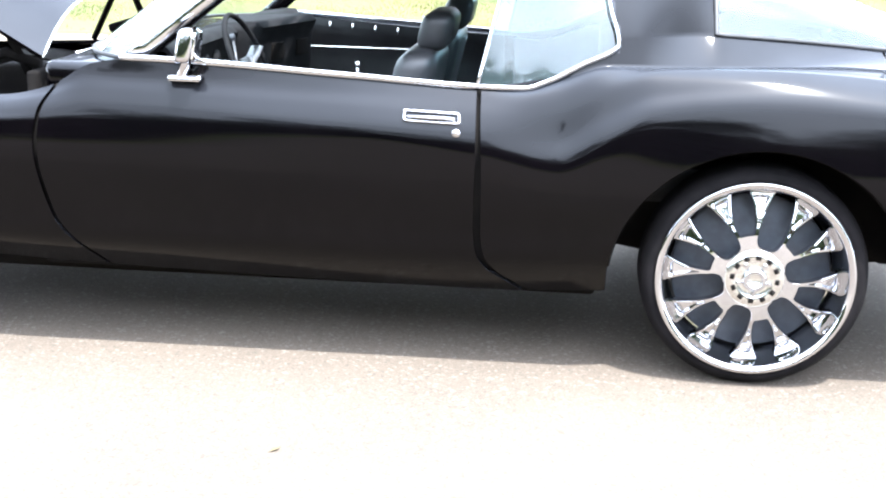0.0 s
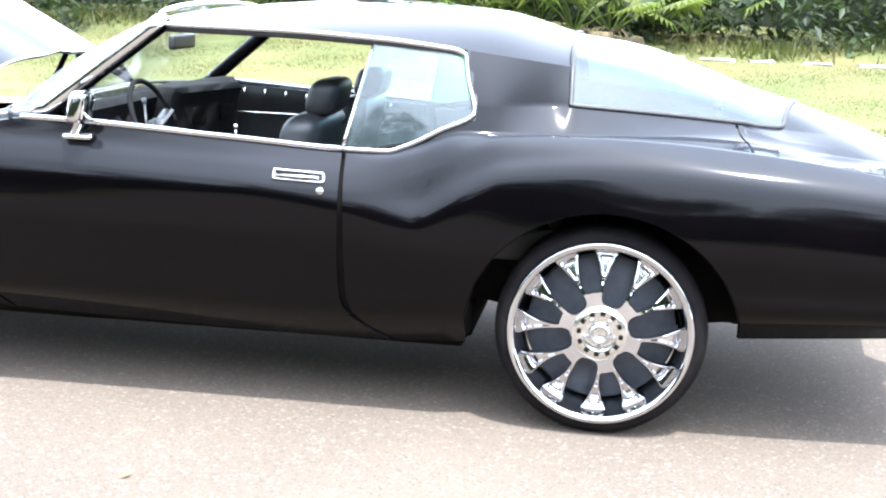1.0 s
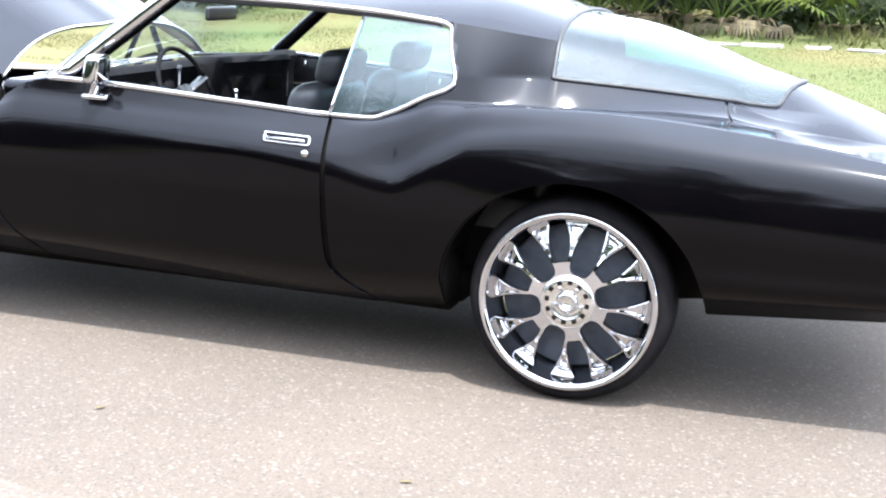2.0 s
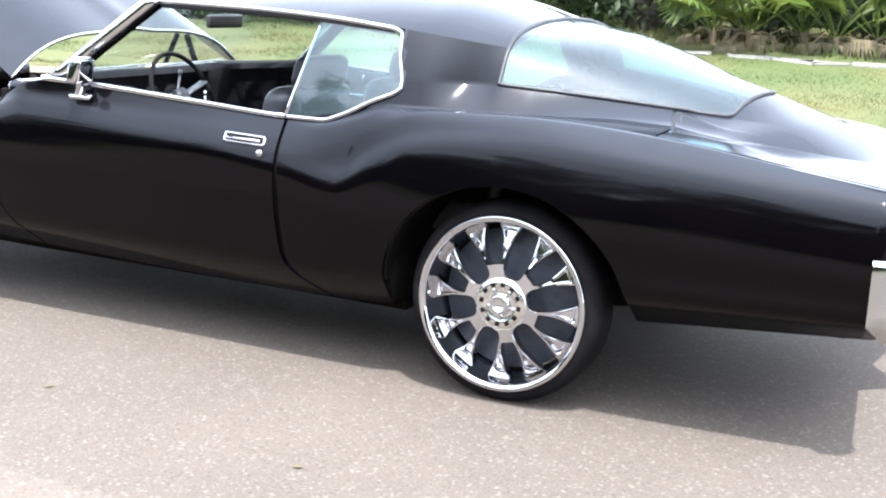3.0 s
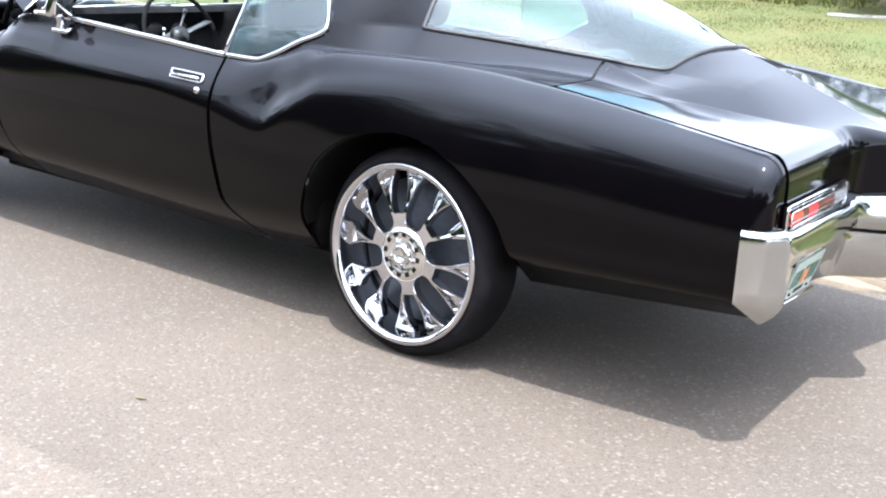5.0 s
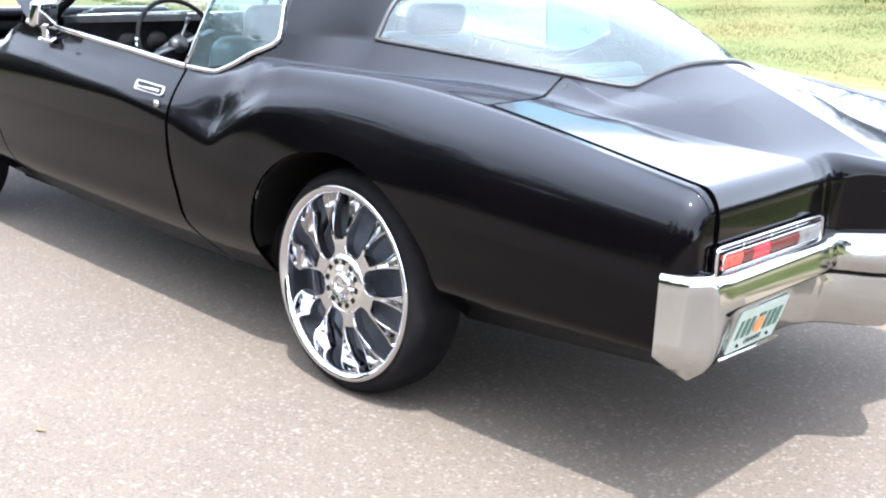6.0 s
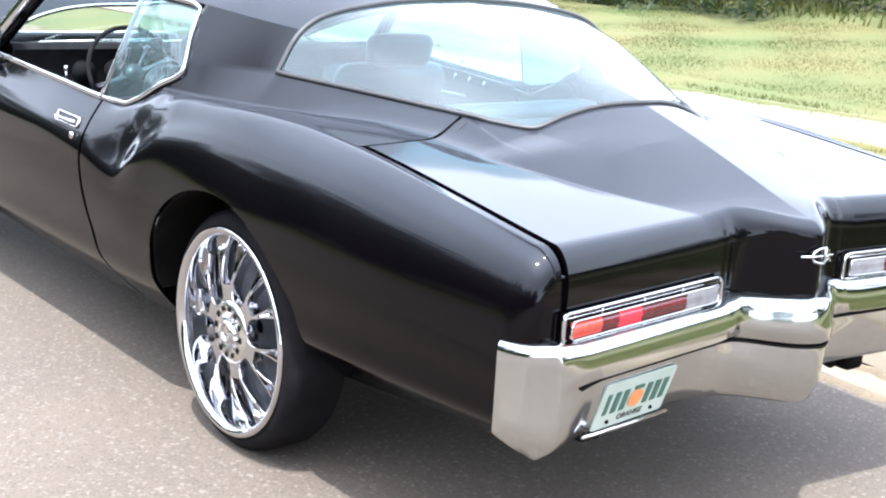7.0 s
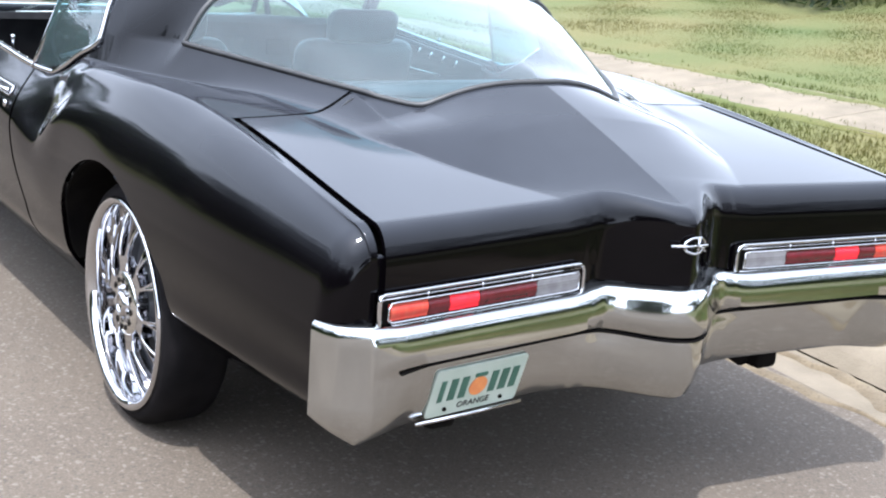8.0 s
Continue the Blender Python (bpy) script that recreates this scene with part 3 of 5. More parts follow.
def quarter(sign):
    A = side_grid(lambda z: door_rear(z) + GAP + .010 * np.clip((.86 - z) / .25, 0, 1), const(X_SEAM), 0, 8, step=0.018)
    B = side_grid(const(X_SEAM), const(X_TAIL - .075), 0, 6.9, step=0.02)
    # rounded rear end of the fender
    end = B[-1]
    C = np.array([X_TAIL, -.856, .66])
    rows = []
    for a in np.linspace(0, math.pi / 2, 10)[1:]:
        d = .075 * (1 - math.cos(a))
        k = d / np.linalg.norm(C[None, 1:] - end[:, 1:], axis=1)
        P = end + (C - end) * k[:, None]
        P[:, 0] = X_TAIL - .075 + .075 * math.sin(a)
        rows.append(P)
    last = rows[-1]
    for k in (.3, .6, .9):
        P = last + (C - last) * k
        P[:, 0] = X_TAIL
        rows.append(P)
    B = np.concatenate([B, np.array(rows)])
    # on up over the gutter to the quarter window, the roof rail and the backlight
    TT = np.concatenate([np.linspace(0, 1, 13), np.linspace(1, 2, 13)[1:]])[1:]
    XU = np.broadcast_to(A[:, -1, 0][:, None], (len(A), len(TT))).copy()
    TU = np.broadcast_to(TT, XU.shape)
    lo, hi = XU.copy(), XU.copy()
    for _ in range(6):
        lo = qw_edge(upper(np.maximum(lo, -.86), TU)[..., 2]) + .004
    for _ in range(4):
        hi = np.where(TU > 1, -.150 - .004 * (TU - 1), seam_x(np.abs(upper(hi, TU)[..., 1])) - .003)
    before, after = XU < lo, XU > hi
    out = np.concatenate([np.zeros((len(A), A.shape[1]), bool), before | after], 1)
    U = upper(np.where(before, lo, np.where(after, hi, XU)), TU)
    A = np.concatenate([A, U], 1)
    VA, FA = A.reshape(-1, 3), grid_faces(*A.shape[:2], True)
    side_of = np.concatenate([np.zeros((len(A), A.shape[1] - len(TT)), int), after * 1 - before * 1], 1).reshape(-1)
    FA = FA[~((side_of[FA] == 1).all(1) | (side_of[FA] == -1).all(1))]
    VB, FB = B.reshape(-1, 3), grid_faces(*B.shape[:2], True)
    NA, NB = sheet_normals(VA, FA), sheet_normals(VB, FB)
    cut = arch_cut("rear")
    VA, FA = cut(VA.copy(), FA)
    VB, FB = cut(VB.copy(), FB)
    V, F, N = np.concatenate([VA, VB]), np.concatenate([FA, FB + len(VA)]), np.concatenate([NA, NB])
    key, first, inv = np.unique(np.round(V, 4), axis=0, return_index=True, return_inverse=True)
    V, F, N = V[first], inv.reshape(-1)[F], N[first]
    if sign > 0:
        V, F, N = mirrored(V), F[:, ::-1], mirrored(N)
    used = np.unique(F)
    back = np.full(len(V), -1)
    back[used] = np.arange(len(used))
    N = N[used]
    V, F = shell(V[used], back[F], 0.012, N)
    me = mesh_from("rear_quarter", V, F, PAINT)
    # keep the sheet's own normals along the trimmed arch
    full = np.array([tuple(v.normal) for v in me.vertices])
    full[:len(N)], full[len(N):2 * len(N)] = N, -N
    full = np.nan_to_num(full)
    full[np.linalg.norm(full, axis=1) < .5] = (0, 0, 1)
    me.normals_split_custom_set_from_vertices([tuple(v) for v in full])
    return part("rear_quarter", me, car, "glossy black flared rear quarter panel")


quarter(-1), quarter(1)

# ---- roof, sail panels, backlight and deck ----
def roof_point(x, w):
    q = np.clip(np.abs(w) / rail_w(x), 0, 1)
    return rail_z(x) + (ridge_z(x) - rail_z(x)) * (1 - q ** 2.6)


def full_width(P):
    """Adds the right half to a sheet that runs from the left edge to the centre line."""
    return np.concatenate([P, mirrored(P[:, ::-1])[:, 1:]], 1)


xs = np.linspace(-1.62, -.158, 60)
q = np.sin(np.linspace(-math.pi / 2, 0, 28))
X, Q = np.meshgrid(xs, q, indexing="ij")
# header and rear edges bow a little
X = X - 0.05 * (1 - Q ** 2) * np.clip((-1.1 - X) / .5, 0, 1) - .02 * (1 - Q ** 2) * np.clip((X + .5) / .37, 0, 1)
W = Q * rail_w(X)
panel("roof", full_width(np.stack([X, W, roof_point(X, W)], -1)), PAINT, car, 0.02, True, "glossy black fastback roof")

foot_w = curve((.43, .66), (.586, .60), (.70, .545), (.814, .492), (.939, .446), (1.038, .398), (1.13, .338), (1.212, .28), (1.28, .205), (1.36, .15))
foot_z = curve((.43, 1.008), (.76, .968), (1.15, .916), (1.36, .885))


def shelf_z(x, w):
    """Height of the quarter's sheet up to the deck seam."""
    x = np.minimum(x, seam_x(w))
    bw, bz, gw, gz = SIDE_W[8](x), SIDE_Z[8](x), glass_w(x), glass_z(x)
    T = np.clip((bw - w) / (bw - gw), 0, 1)
    out = bz + (SIDE_Z[7](x) - bz) * np.clip((w - bw) / (SIDE_W[7](x) - bw), 0, 1)
    return np.where(w < bw, bz + (gz - bz) * T ** (1.55 + .75 * np.clip(x / X_SEAM, 0, 1)), out)


def deck_z(x, w):
    """Height of the boot lid, level with the quarter's sheet along the seam."""
    w = np.abs(w)
    sx = seam_x(w)
    e = np.exp(-(np.clip(x - sx, 0, 2) / .20) ** 2) * np.clip((w - .44) / .05, 0, 1)
    z = deck_form(x, w) + (shelf_z(sx, w) - deck_form(sx, w)) * e
    # and level with the backlight's lower edge beside it
    xg = np.clip(x, .44, X_LOW)
    gw = glass_w(xg)
    sg = seam_x(gw)
    eg = np.exp(-(np.clip(xg - sg, 0, 2) / .20) ** 2) * np.clip((gw - .44) / .05, 0, 1)
    at_edge = deck_form(xg, gw) + (shelf_z(sg, gw) - deck_form(sg, gw)) * eg
    return z + (glass_z(xg) - .004 - at_edge) * np.exp(-((w - gw) / .11) ** 2 - (np.clip(x - X_LOW, 0, 2) / .16) ** 2)


def deck_form(x, w):
    """Height of the boot lid: a flat plane either side of the tapering boat-tail hump."""
    w = np.abs(w)
    sw, sz, fw, fz = SIDE_W[7](x), SIDE_Z[7](x), foot_w(x), foot_z(x)
    flat = fz + (sz - fz) * np.clip((w - fw) / (sw - fw), 0, 1) ** 1.5
    q = np.clip(w / fw, 0, 1)
    p = 1.09 + .065 * np.clip((x - .45) / .167, 0, 1)
    bell = (1 - q) ** p
    # rounded over under the backlight, hollow outside it
    gw = glass_w(np.clip(x, .43, X_LOW))
    p0 = np.clip(1 - gw / fw, .02, 1) ** p
    crown = np.where(w < gw, 1 - (1 - p0) * (w / gw) ** 2.1, p0 * np.clip((fw - w) / np.maximum(fw - gw, .02), 0, 1) ** 1.6)
    bell = .3 * bell + .7 * crown
    # farther back the flank rounds over from the crease and drops to a crisp foot
    late = .95 * np.clip((x - .88) / .28, 0, 1)
    step = (1 - late) * (1 - .5 * q - .5 * q ** 4) + late * (1 - q) ** 1.1
    m_ = np.clip((x - .59) / .26, 0, 1)
    m_ = m_ * m_ * (3 - 2 * m_)
    hump = fz + (ridge_z(x) - fz) * (bell * (1 - m_) + step * m_)
    return np.where(w > fw, flat, hump)


# plan of the backlight's lower corner, rounded where the side meets the bottom
EDGE_W = np.linspace(0, .47, 95)
edge_side = np.interp(-EDGE_W, -glass_w(np.linspace(.40, X_LOW, 60)), np.linspace(.40, X_LOW, 60)) + np.clip(.349 - EDGE_W, 0, 1) / .614
edge_low = X_LOW + np.clip(1 - EDGE_W / .349, 0, 1) ** 1.25 * (X_GLASS - X_LOW) + np.clip(EDGE_W - .349, 0, 1) * -.1
EDGE_X = -.017 * np.log(np.exp(-edge_side / .017) + np.exp(-edge_low / .017))


def glass_edge(x):
    """Half-width of the backlight's lower edge."""
    return np.where(x < .45, glass_w(x), np.interp(x, EDGE_X[::-1], EDGE_W[::-1]))


glass_rise = curve((0, 1), (.3, .965), (.6, .86), (.78, .73), (.86, .60), (.91, .46), (1, 0))


def glass_point(x, w):
    gw, gz = glass_w(x), glass_z(x)
    k = np.clip((X_LOW - x) / .77, 0, 1)
    q = np.clip(np.abs(w) / gw, 0, 1)
    z = gz + (ridge_z(x) - gz) * ((1 - k) * (1 - q ** 2) + k * glass_rise(q))
    low = deck_z(x, w) + .003
    t = np.clip((x - X_LOW + .16) / .16, 0, 1)
    t = t * t * (3 - 2 * t)
    return z * (1 - t) + low * t


# backlight: rows from the left lower edge to the centre
q = np.sin(np.linspace(-math.pi / 2, 0, 30))
q[0] = -1
xs = -.154 + (EDGE_X[0] - .002 + .154) * (1 - (1 - np.linspace(0, 1, 60)) ** 1.6)
X, Q = np.meshgrid(xs, q, indexing="ij")
W = Q * glass_edge(X)
X2 = X - .02 * (1 - Q ** 2) * np.clip((.1 - X) / .23, 0, 1)
backlight = panel("backlight", full_width(np.stack([X2, W, glass_point(X, W)], -1)), GLASS, car, 0, True, "tinted curved boat-tail rear window")
backlight.visible_shadow = False


# boot lid: front edge follows seam and backlight, rear edge rolls over to the tail panel
prow_out = curve((0, .112), (.015, .107), (.045, .090), (.075, .066), (.105, .041), (.135, .019), (.17, .003), (.20, -.003), (.24, 0), (1.2, 0))


def tail_x(w):
    """Plan of the tail: square at the sides, a blunt prow in the middle."""
    w = np.abs(w)
    return 1.237 + .066 * np.clip((w - .25) / .6, 0, 1.2) + prow_out(w)


lat = np.concatenate([np.linspace(1, .62, 24), np.linspace(.62, 0, 150)[1:]])
W0 = lat * .826
x_front = np.where(W0 < .468, np.interp(W0, EDGE_W, EDGE_X) - .004 + .018 * np.clip((W0 - .40) / .068, 0, 1), seam_x(W0) + .007)
r = .055
grid = []
for u in np.linspace(0, 1, 80):
    X = x_front.copy()
    for _ in range(3):
        W = lat * (SIDE_W[7](X) - .010)
        X = x_front + (tail_x(W) - r - x_front) * u
    grid.append(np.stack([X, -W, deck_z(X, W)], -1))
top = grid[-1]
tight = np.clip((np.abs(top[:, 1]) - .06) / .14, 0, 1)
rz = .048 + .042 * tight * tight * (3 - 2 * tight)
for a in np.linspace(0, math.pi / 2, 13)[1:]:
    P = top.copy()
    P[:, 0] += r * math.sin(a)
    P[:, 2] -= r * .13 * math.sin(a) + (rz - r * .13) * (1 - math.cos(a))
    grid.append(P)
low = grid[-1]
for k in (.25, .5, .75, 1.0):
    P = low.copy()
    P[:, 2] = low[:, 2] + (.66 - low[:, 2]) * k
    grid.append(P)
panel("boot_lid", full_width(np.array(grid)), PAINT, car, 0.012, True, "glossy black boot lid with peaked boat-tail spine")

# dark strip added under the lid's front edge in place of the gap's shade
for sgn in (-1, 1):
    w_ = np.linspace(.46, .83, 24)
    P = np.array([[(float(seam_x(np.array([v]))[0]) + dx, sgn * v, float(shelf_z(np.array([.4]), np.array([v]))[0]) - .022) for dx in (-.03, 0, .035)] for v in w_])
    panel("seam_backing", P, SEAL, car, 0.006, sgn < 0)

# ---- trim ----


def tube_part(name, pts, radius, mat, parent, label="", flat=None, closed=False, sides=8):
    V, F = tube(pts, radius, sides, closed, flat)
    return part(name, mesh_from(name, V, F, mat), parent, label)


def spline(points, n):
    P = np.asarray(points, float)
    d = np.concatenate([[0], np.cumsum(np.linalg.norm(np.diff(P, axis=0), axis=1))])
    u = np.linspace(0, d[-1], n)
    return np.stack([pchip(d, P[:, k], u) for k in range(3)], -1)


def polyline(points, n):
    P = np.asarray(points, float)
    d = np.concatenate([[0], np.cumsum(np.linalg.norm(np.diff(P, axis=0), axis=1))])
    u = np.linspace(0, d[-1], n)
    return np.stack([np.interp(u, d, P[:, k]) for k in range(3)], -1)


def on_belt(x, out=.004, up=.006):
    return np.stack([x, -(SIDE_W[8](x) + out), SIDE_Z[8](x) + up], -1)


def cabin(x, z, out=.006):
    return np.stack([x, -(sail_w(x, z) + out), z], -1)


A_LOW, A_TOP = np.array([-2.03, -.955, 1.0]), np.array([-1.60, -.842, 1.352])
xq = np.linspace(-.912, -.772, 8)
zq = np.linspace(.95, 1.085, 14)
lower_quarter = np.concatenate([on_belt(xq), cabin(qw_edge(zq) - .002, zq)])
zr = np.linspace(1.085, 1.275, 10)
rear_quarter_edge = cabin(qw_edge(zr), zr)
xr = np.linspace(-.56, -1.58, 26)
rail_line = np.stack([xr, -(rail_w(xr) + .012), rail_z(xr) - .004], -1)
post = polyline([on_belt(np.array([-.912]))[0], [-.836, -(float(rail_w(-.836)) - .004), float(rail_z(-.836)) - .03]], 10)
for sgn in (1, -1):
    m = (lambda P: P) if sgn == 1 else mirrored
    tube_part("belt_moulding", m(on_belt(np.linspace(-2.06, -.912, 30))), .007, CHROME, car, "bright chrome strip", flat=.011)
    tube_part("window_surround", m(spline(np.concatenate([lower_quarter, rear_quarter_edge, rail_line, A_TOP[None] + [.01, 0, 0]]), 90)), .006, CHROME, car, "bright chrome strip", flat=.009)
    tube_part("quarter_post", m(post), .005, CHROME, car, "bright chrome strip", flat=.008)
    # windscreen pillar
    pil = polyline([A_LOW, A_TOP], 12)
    tube_part("windscreen_pillar", m(pil + np.array([-.006, .012, -.006])), .026, PAINT, car, flat=.034, sides=12)
    tube_part("pillar_moulding", m(pil + np.array([.006, -.020, .006])), .010, CHROME, car, "broad bright chrome strip", flat=.026)
    # quarter glass
    T = np.linspace(0, 1, 14)
    zz = np.linspace(.95, 1.30, 16)
    xa = np.interp(zz, [.95, 1.296], [-.912, -.836])
    xb = np.linspace(-.480, -.524, len(zz))
    X = xa[None] + (xb - xa)[None] * T[:, None]
    # the lower edge climbs with the moulding
    base = np.interp(X, [-.912, -.77, -.67, -.575, -.48], [.948, .946, .982, 1.032, 1.078])
    top_z = rail_z(X) - .02
    Z = base + (top_z - base) * (zz[None] - zz[0]) / (zz[-1] - zz[0])
    P = np.stack([X, -(sail_w(X, Z) - .006), Z], -1)
    g = panel("quarter_window", m(P), GLASS, car, 0, sgn == 1, "tinted quarter glass")
    g.visible_shadow = False
    # black drip above the side windows
    tube_part("window_seal", m(np.stack([xr, -(rail_w(xr) - .006), rail_z(xr) - .018], -1)), .012, SEAL, car)

# backlight surround
left = np.stack([np.linspace(-.154, .47, 26)] * 3, -1)
left[:, 1], left[:, 2] = -glass_w(left[:, 0]), glass_z(left[:, 0])
wa = np.concatenate([np.linspace(.42, .26, 24), np.linspace(.24, 0, 12)])
bottom = np.stack([np.interp(wa, EDGE_W, EDGE_X), -wa, 0 * wa], -1)
bottom[:, 2] = deck_z(bottom[:, 0], bottom[:, 1])
q = np.sin(np.linspace(-math.pi / 2, 0, 30))
topq = np.stack([-.154 - .02 * (1 - q ** 2), q * .722, 0 * q], -1)
topq[:, 2] = glass_point(np.full_like(q, -.154), q * .722)
half = np.concatenate([topq[::-1], left, bottom])
ring = np.concatenate([half, mirrored(half[::-1])[1:-1]])
ring[:, 2] += .002
tube_part("backlight_moulding", ring, .009, SEAL, car, "black rubber and chrome surround", closed=True)
tube_part("backlight_trim", ring + np.array([0, 0, .0078]), .0010, BRUSHED, car, "thin bright strip", closed=True)

# door handles, locks, mirrors
for sgn in (1, -1):
    def side_at(x, z, out=0.0):
        s = np.linspace(4, 8, 200)
        P = side(np.full(200, x), s)
        k = np.argmin(np.abs(P[:, 2] - z))
        return P[k] - np.array([0, out, 0])

    frame_pts = [side_at(x, z, .004) for x, z in ((-1.135, .876), (-.962, .870), (-.960, .842), (-1.133, .848))]
    loop = polyline(frame_pts + [frame_pts[0]], 40)[:-1]
    m = (lambda P: P) if sgn == 1 else mirrored
    h = tube_part("door_handle", m(loop), .005, CHROME, car, "chrome flush handle", closed=True, sides=6)
    V, F = tube([side_at(-1.125, .861, .012), side_at(-1.05, .859, .018), side_at(-.975, .857, .012)], .007, 8, False, .006)
    part("grip", mesh_from("grip", m(V), F, CHROME), h)
    c = side_at(-.968, .814, .0)
    V, F = tube([c, c + np.array([0, -.010, 0])], .013, 16)
    part("door_lock", mesh_from("door_lock", m(V), F, CHROME), car, "round chrome key lock")
    # cabin-side lock knob
    V, F = join(tube([(-1.30, -.93, .955), (-1.30, -.93, 1.0)], .004, 8), tube([(-1.30, -.93, .995), (-1.30, -.93, 1.012)], .007, 8))
    part("lock_knob", mesh_from("lock_knob", m(V), F, CHROME), car, "chrome pull-up lock knob")
# mirror on the driver's door
bm = box(-1.895, -1.785, -1.048, -.992, .945, .962, .008, 3)
for v in bm.verts:
    k = 1 - ((v.co.x + 1.84) / .075) ** 2
    v.co.y = -1.02 + (v.co.y + 1.02) * max(.25, k)
    v.co.z += .35 * (v.co.y + 1.02)
base = part("wing_mirror", bm_mesh("wing_mirror", bm, CHROME), car, "chrome wing mirror on a curved foot")
V, F = tube(spline([(-1.858, -1.018, .950), (-1.845, -1.022, .975), (-1.832, -1.034, 1.0), (-1.826, -1.045, 1.03)], 10), .017, 12, False, .014)
part("foot", mesh_from("foot", V, F, CHROME), base)
bm = box(-1.855, -1.800, -1.100, -.990, 1.005, 1.112, .020, 4)
for v in bm.verts:
    k = (v.co.z - 1.005) / .107
    v.co.x += .014 * k
    v.co.y += .010 * (k - .5)
part("shell", bm_mesh("shell", bm, CHROME), base)
bm = box(-1.803, -1.794, -1.088, -1.002, 1.016, 1.100, .004)
for v in bm.verts:
    v.co.x += .014 * (v.co.z - 1.005) / .107
part("glass", bm_mesh("glass", bm, MIRROR), base)

# ---- windscreen ----
n, k = 20, 49
v = np.sin(np.linspace(-math.pi / 2, math.pi / 2, k))
P = np.zeros((n, k, 3))
for i, t in enumerate(np.linspace(0, 1, n)):
    yl = (-.945 + .115 * t)
    P[i, :, 1] = v * -yl
    bow = .27 * (1 - np.abs(v) ** 6) * (1 - .6 * t)
    P[i, :, 0] = A_LOW[0] + (A_TOP[0] - A_LOW[0]) * t - bow + .01
    P[i, :, 2] = A_LOW[2] + (A_TOP[2] - A_LOW[2]) * t + .035 * (1 - v ** 2) * t + .03 * np.sin(math.pi * t) + .01 * (1 - v ** 2)
ws = panel("windscreen", P, WINDSHIELD, car, 0, True, "clear curved windscreen")
ws.visible_shadow = False
tube_part("windscreen_moulding", P[-1] + np.array([.006, 0, .006]), .012, CHROME, car, "bright chrome strip")
tube_part("windscreen_seal", P[0] + np.array([-.01, 0, -.006]), .008, SEAL, car)
# cowl, engine bay and raised bonnet
bm = box(-2.36, -2.06, -.90, .90, .86, .975, .03)
part("cowl", bm_mesh("cowl", bm, PAINT), car, "black louvred cowl below the windscreen")
for yy in (-.45, .12):
    V, F = join(tube(spline([(-2.30, yy - .30, .985), (-2.24, yy - .05, 1.0), (-2.21, yy + .28, 1.01)], 12), .005, 6),
                tube([(-2.255, yy - .22, 1.005), (-2.20, yy + .33, 1.022)], .004, 6))
    part("wiper", mesh_from("wiper", V, F, BRUSHED), car, "grey wiper arm resting on the windscreen")
bm = box(-3.72, -2.42, -.72, .72, .42, .62, .03)
part("engine_bay", bm_mesh("engine_bay", bm, UNDER), car, "dark engine bay")
# unseen blocks added to stop sun leaking through the front fenders
for sgn in (-1, 1):
    bm = box(-2.73, -2.40, min(sgn * .64, sgn * .885), max(sgn * .64, sgn * .885), .45, .50, .01)
    part("sun_block", bm_mesh("sun_block", bm, UNDER), car)
for yy, xx in ((-.62, -2.55), (.62, -2.55), (-.45, -2.9), (.4, -2.95)):
    bm = box(xx - .13, xx + .13, yy - .12, yy + .12, .60, .80, .03)
    part("engine_unit", bm_mesh("engine_unit", bm, UNDER), car)
n, k = 34, 31
v = np.linspace(-1, 1, k)
H = np.zeros((n, k, 3))
for i, t in enumerate(np.linspace(0, 1, n)):
    halfw = .84 - .10 * t
    lift = math.radians(29)
    d = t * 1.62
    crown = .19 * (1 - np.abs(v) ** 4.0) * (1 - .35 * t) + .012 * np.exp(-(v / .10) ** 2)
    H[i, :, 1] = v * halfw
    H[i, :, 0] = -2.38 - d * math.cos(lift) + crown * math.sin(lift) * t
    H[i, :, 2] = .98 + d * math.sin(lift) + crown
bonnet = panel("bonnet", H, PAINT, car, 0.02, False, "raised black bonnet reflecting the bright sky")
tube_part("bonnet_edge", H[0] + np.array([.0, 0, -.006]), .006, BRUSHED, bonnet)
for yy in (-.68, .68):
    V, F = join(tube([(-2.50, yy, .90), (-2.56, yy, 1.02), (-2.60, yy, 1.12)], .016, 8), tube([(-2.78, yy, .88), (-2.66, yy, 1.12)], .014, 8), tube([(-2.46, yy, .93), (-2.58, yy, .97), (-2.70, yy, .93)], .02, 8))
    part("bonnet_hinge", mesh_from("bonnet_hinge", V, F, UNDER), car, "black bonnet hinge and spring")
# plain nose
bm = box(-3.98, -3.80, -.80, .80, .42, .90, .05)
part("nose_panel", bm_mesh("nose_panel", bm, PAINT), car)
V, F = tube([(-3.90, -.97, .50), (-4.06, -.88, .50), (-4.10, 0, .50), (-4.06, .88, .50), (-3.90, .97, .50)], .05, 12, False, .09)
part("front_bumper", mesh_from("front_bumper", V, F, BUMPER_CHROME), car, "chrome front bumper")

# ---- rear bumper ----
corner = [(1.236, .980), (1.262, .974), (1.288, .963), (1.304, .954), (1.315, .937), (1.327, .915), (1.340, .889)]
wr = np.concatenate([np.linspace(.885, .28, 40), np.linspace(.27, 0, 46)])
corner = spline([(x, w, 0) for x, w in corner], 17)[:, :2]
path = np.concatenate([corner, [(float(tail_x(w)), w) for w in wr]])
ncorner = len(corner)
T = np.gradient(path, axis=0)
T[:ncorner], T[ncorner:] = np.gradient(path[:ncorner], axis=0), np.gradient(path[ncorner:], axis=0)
N = np.stack([-T[:, 1], T[:, 0]], -1)
N /= np.linalg.norm(N, axis=1, keepdims=True)
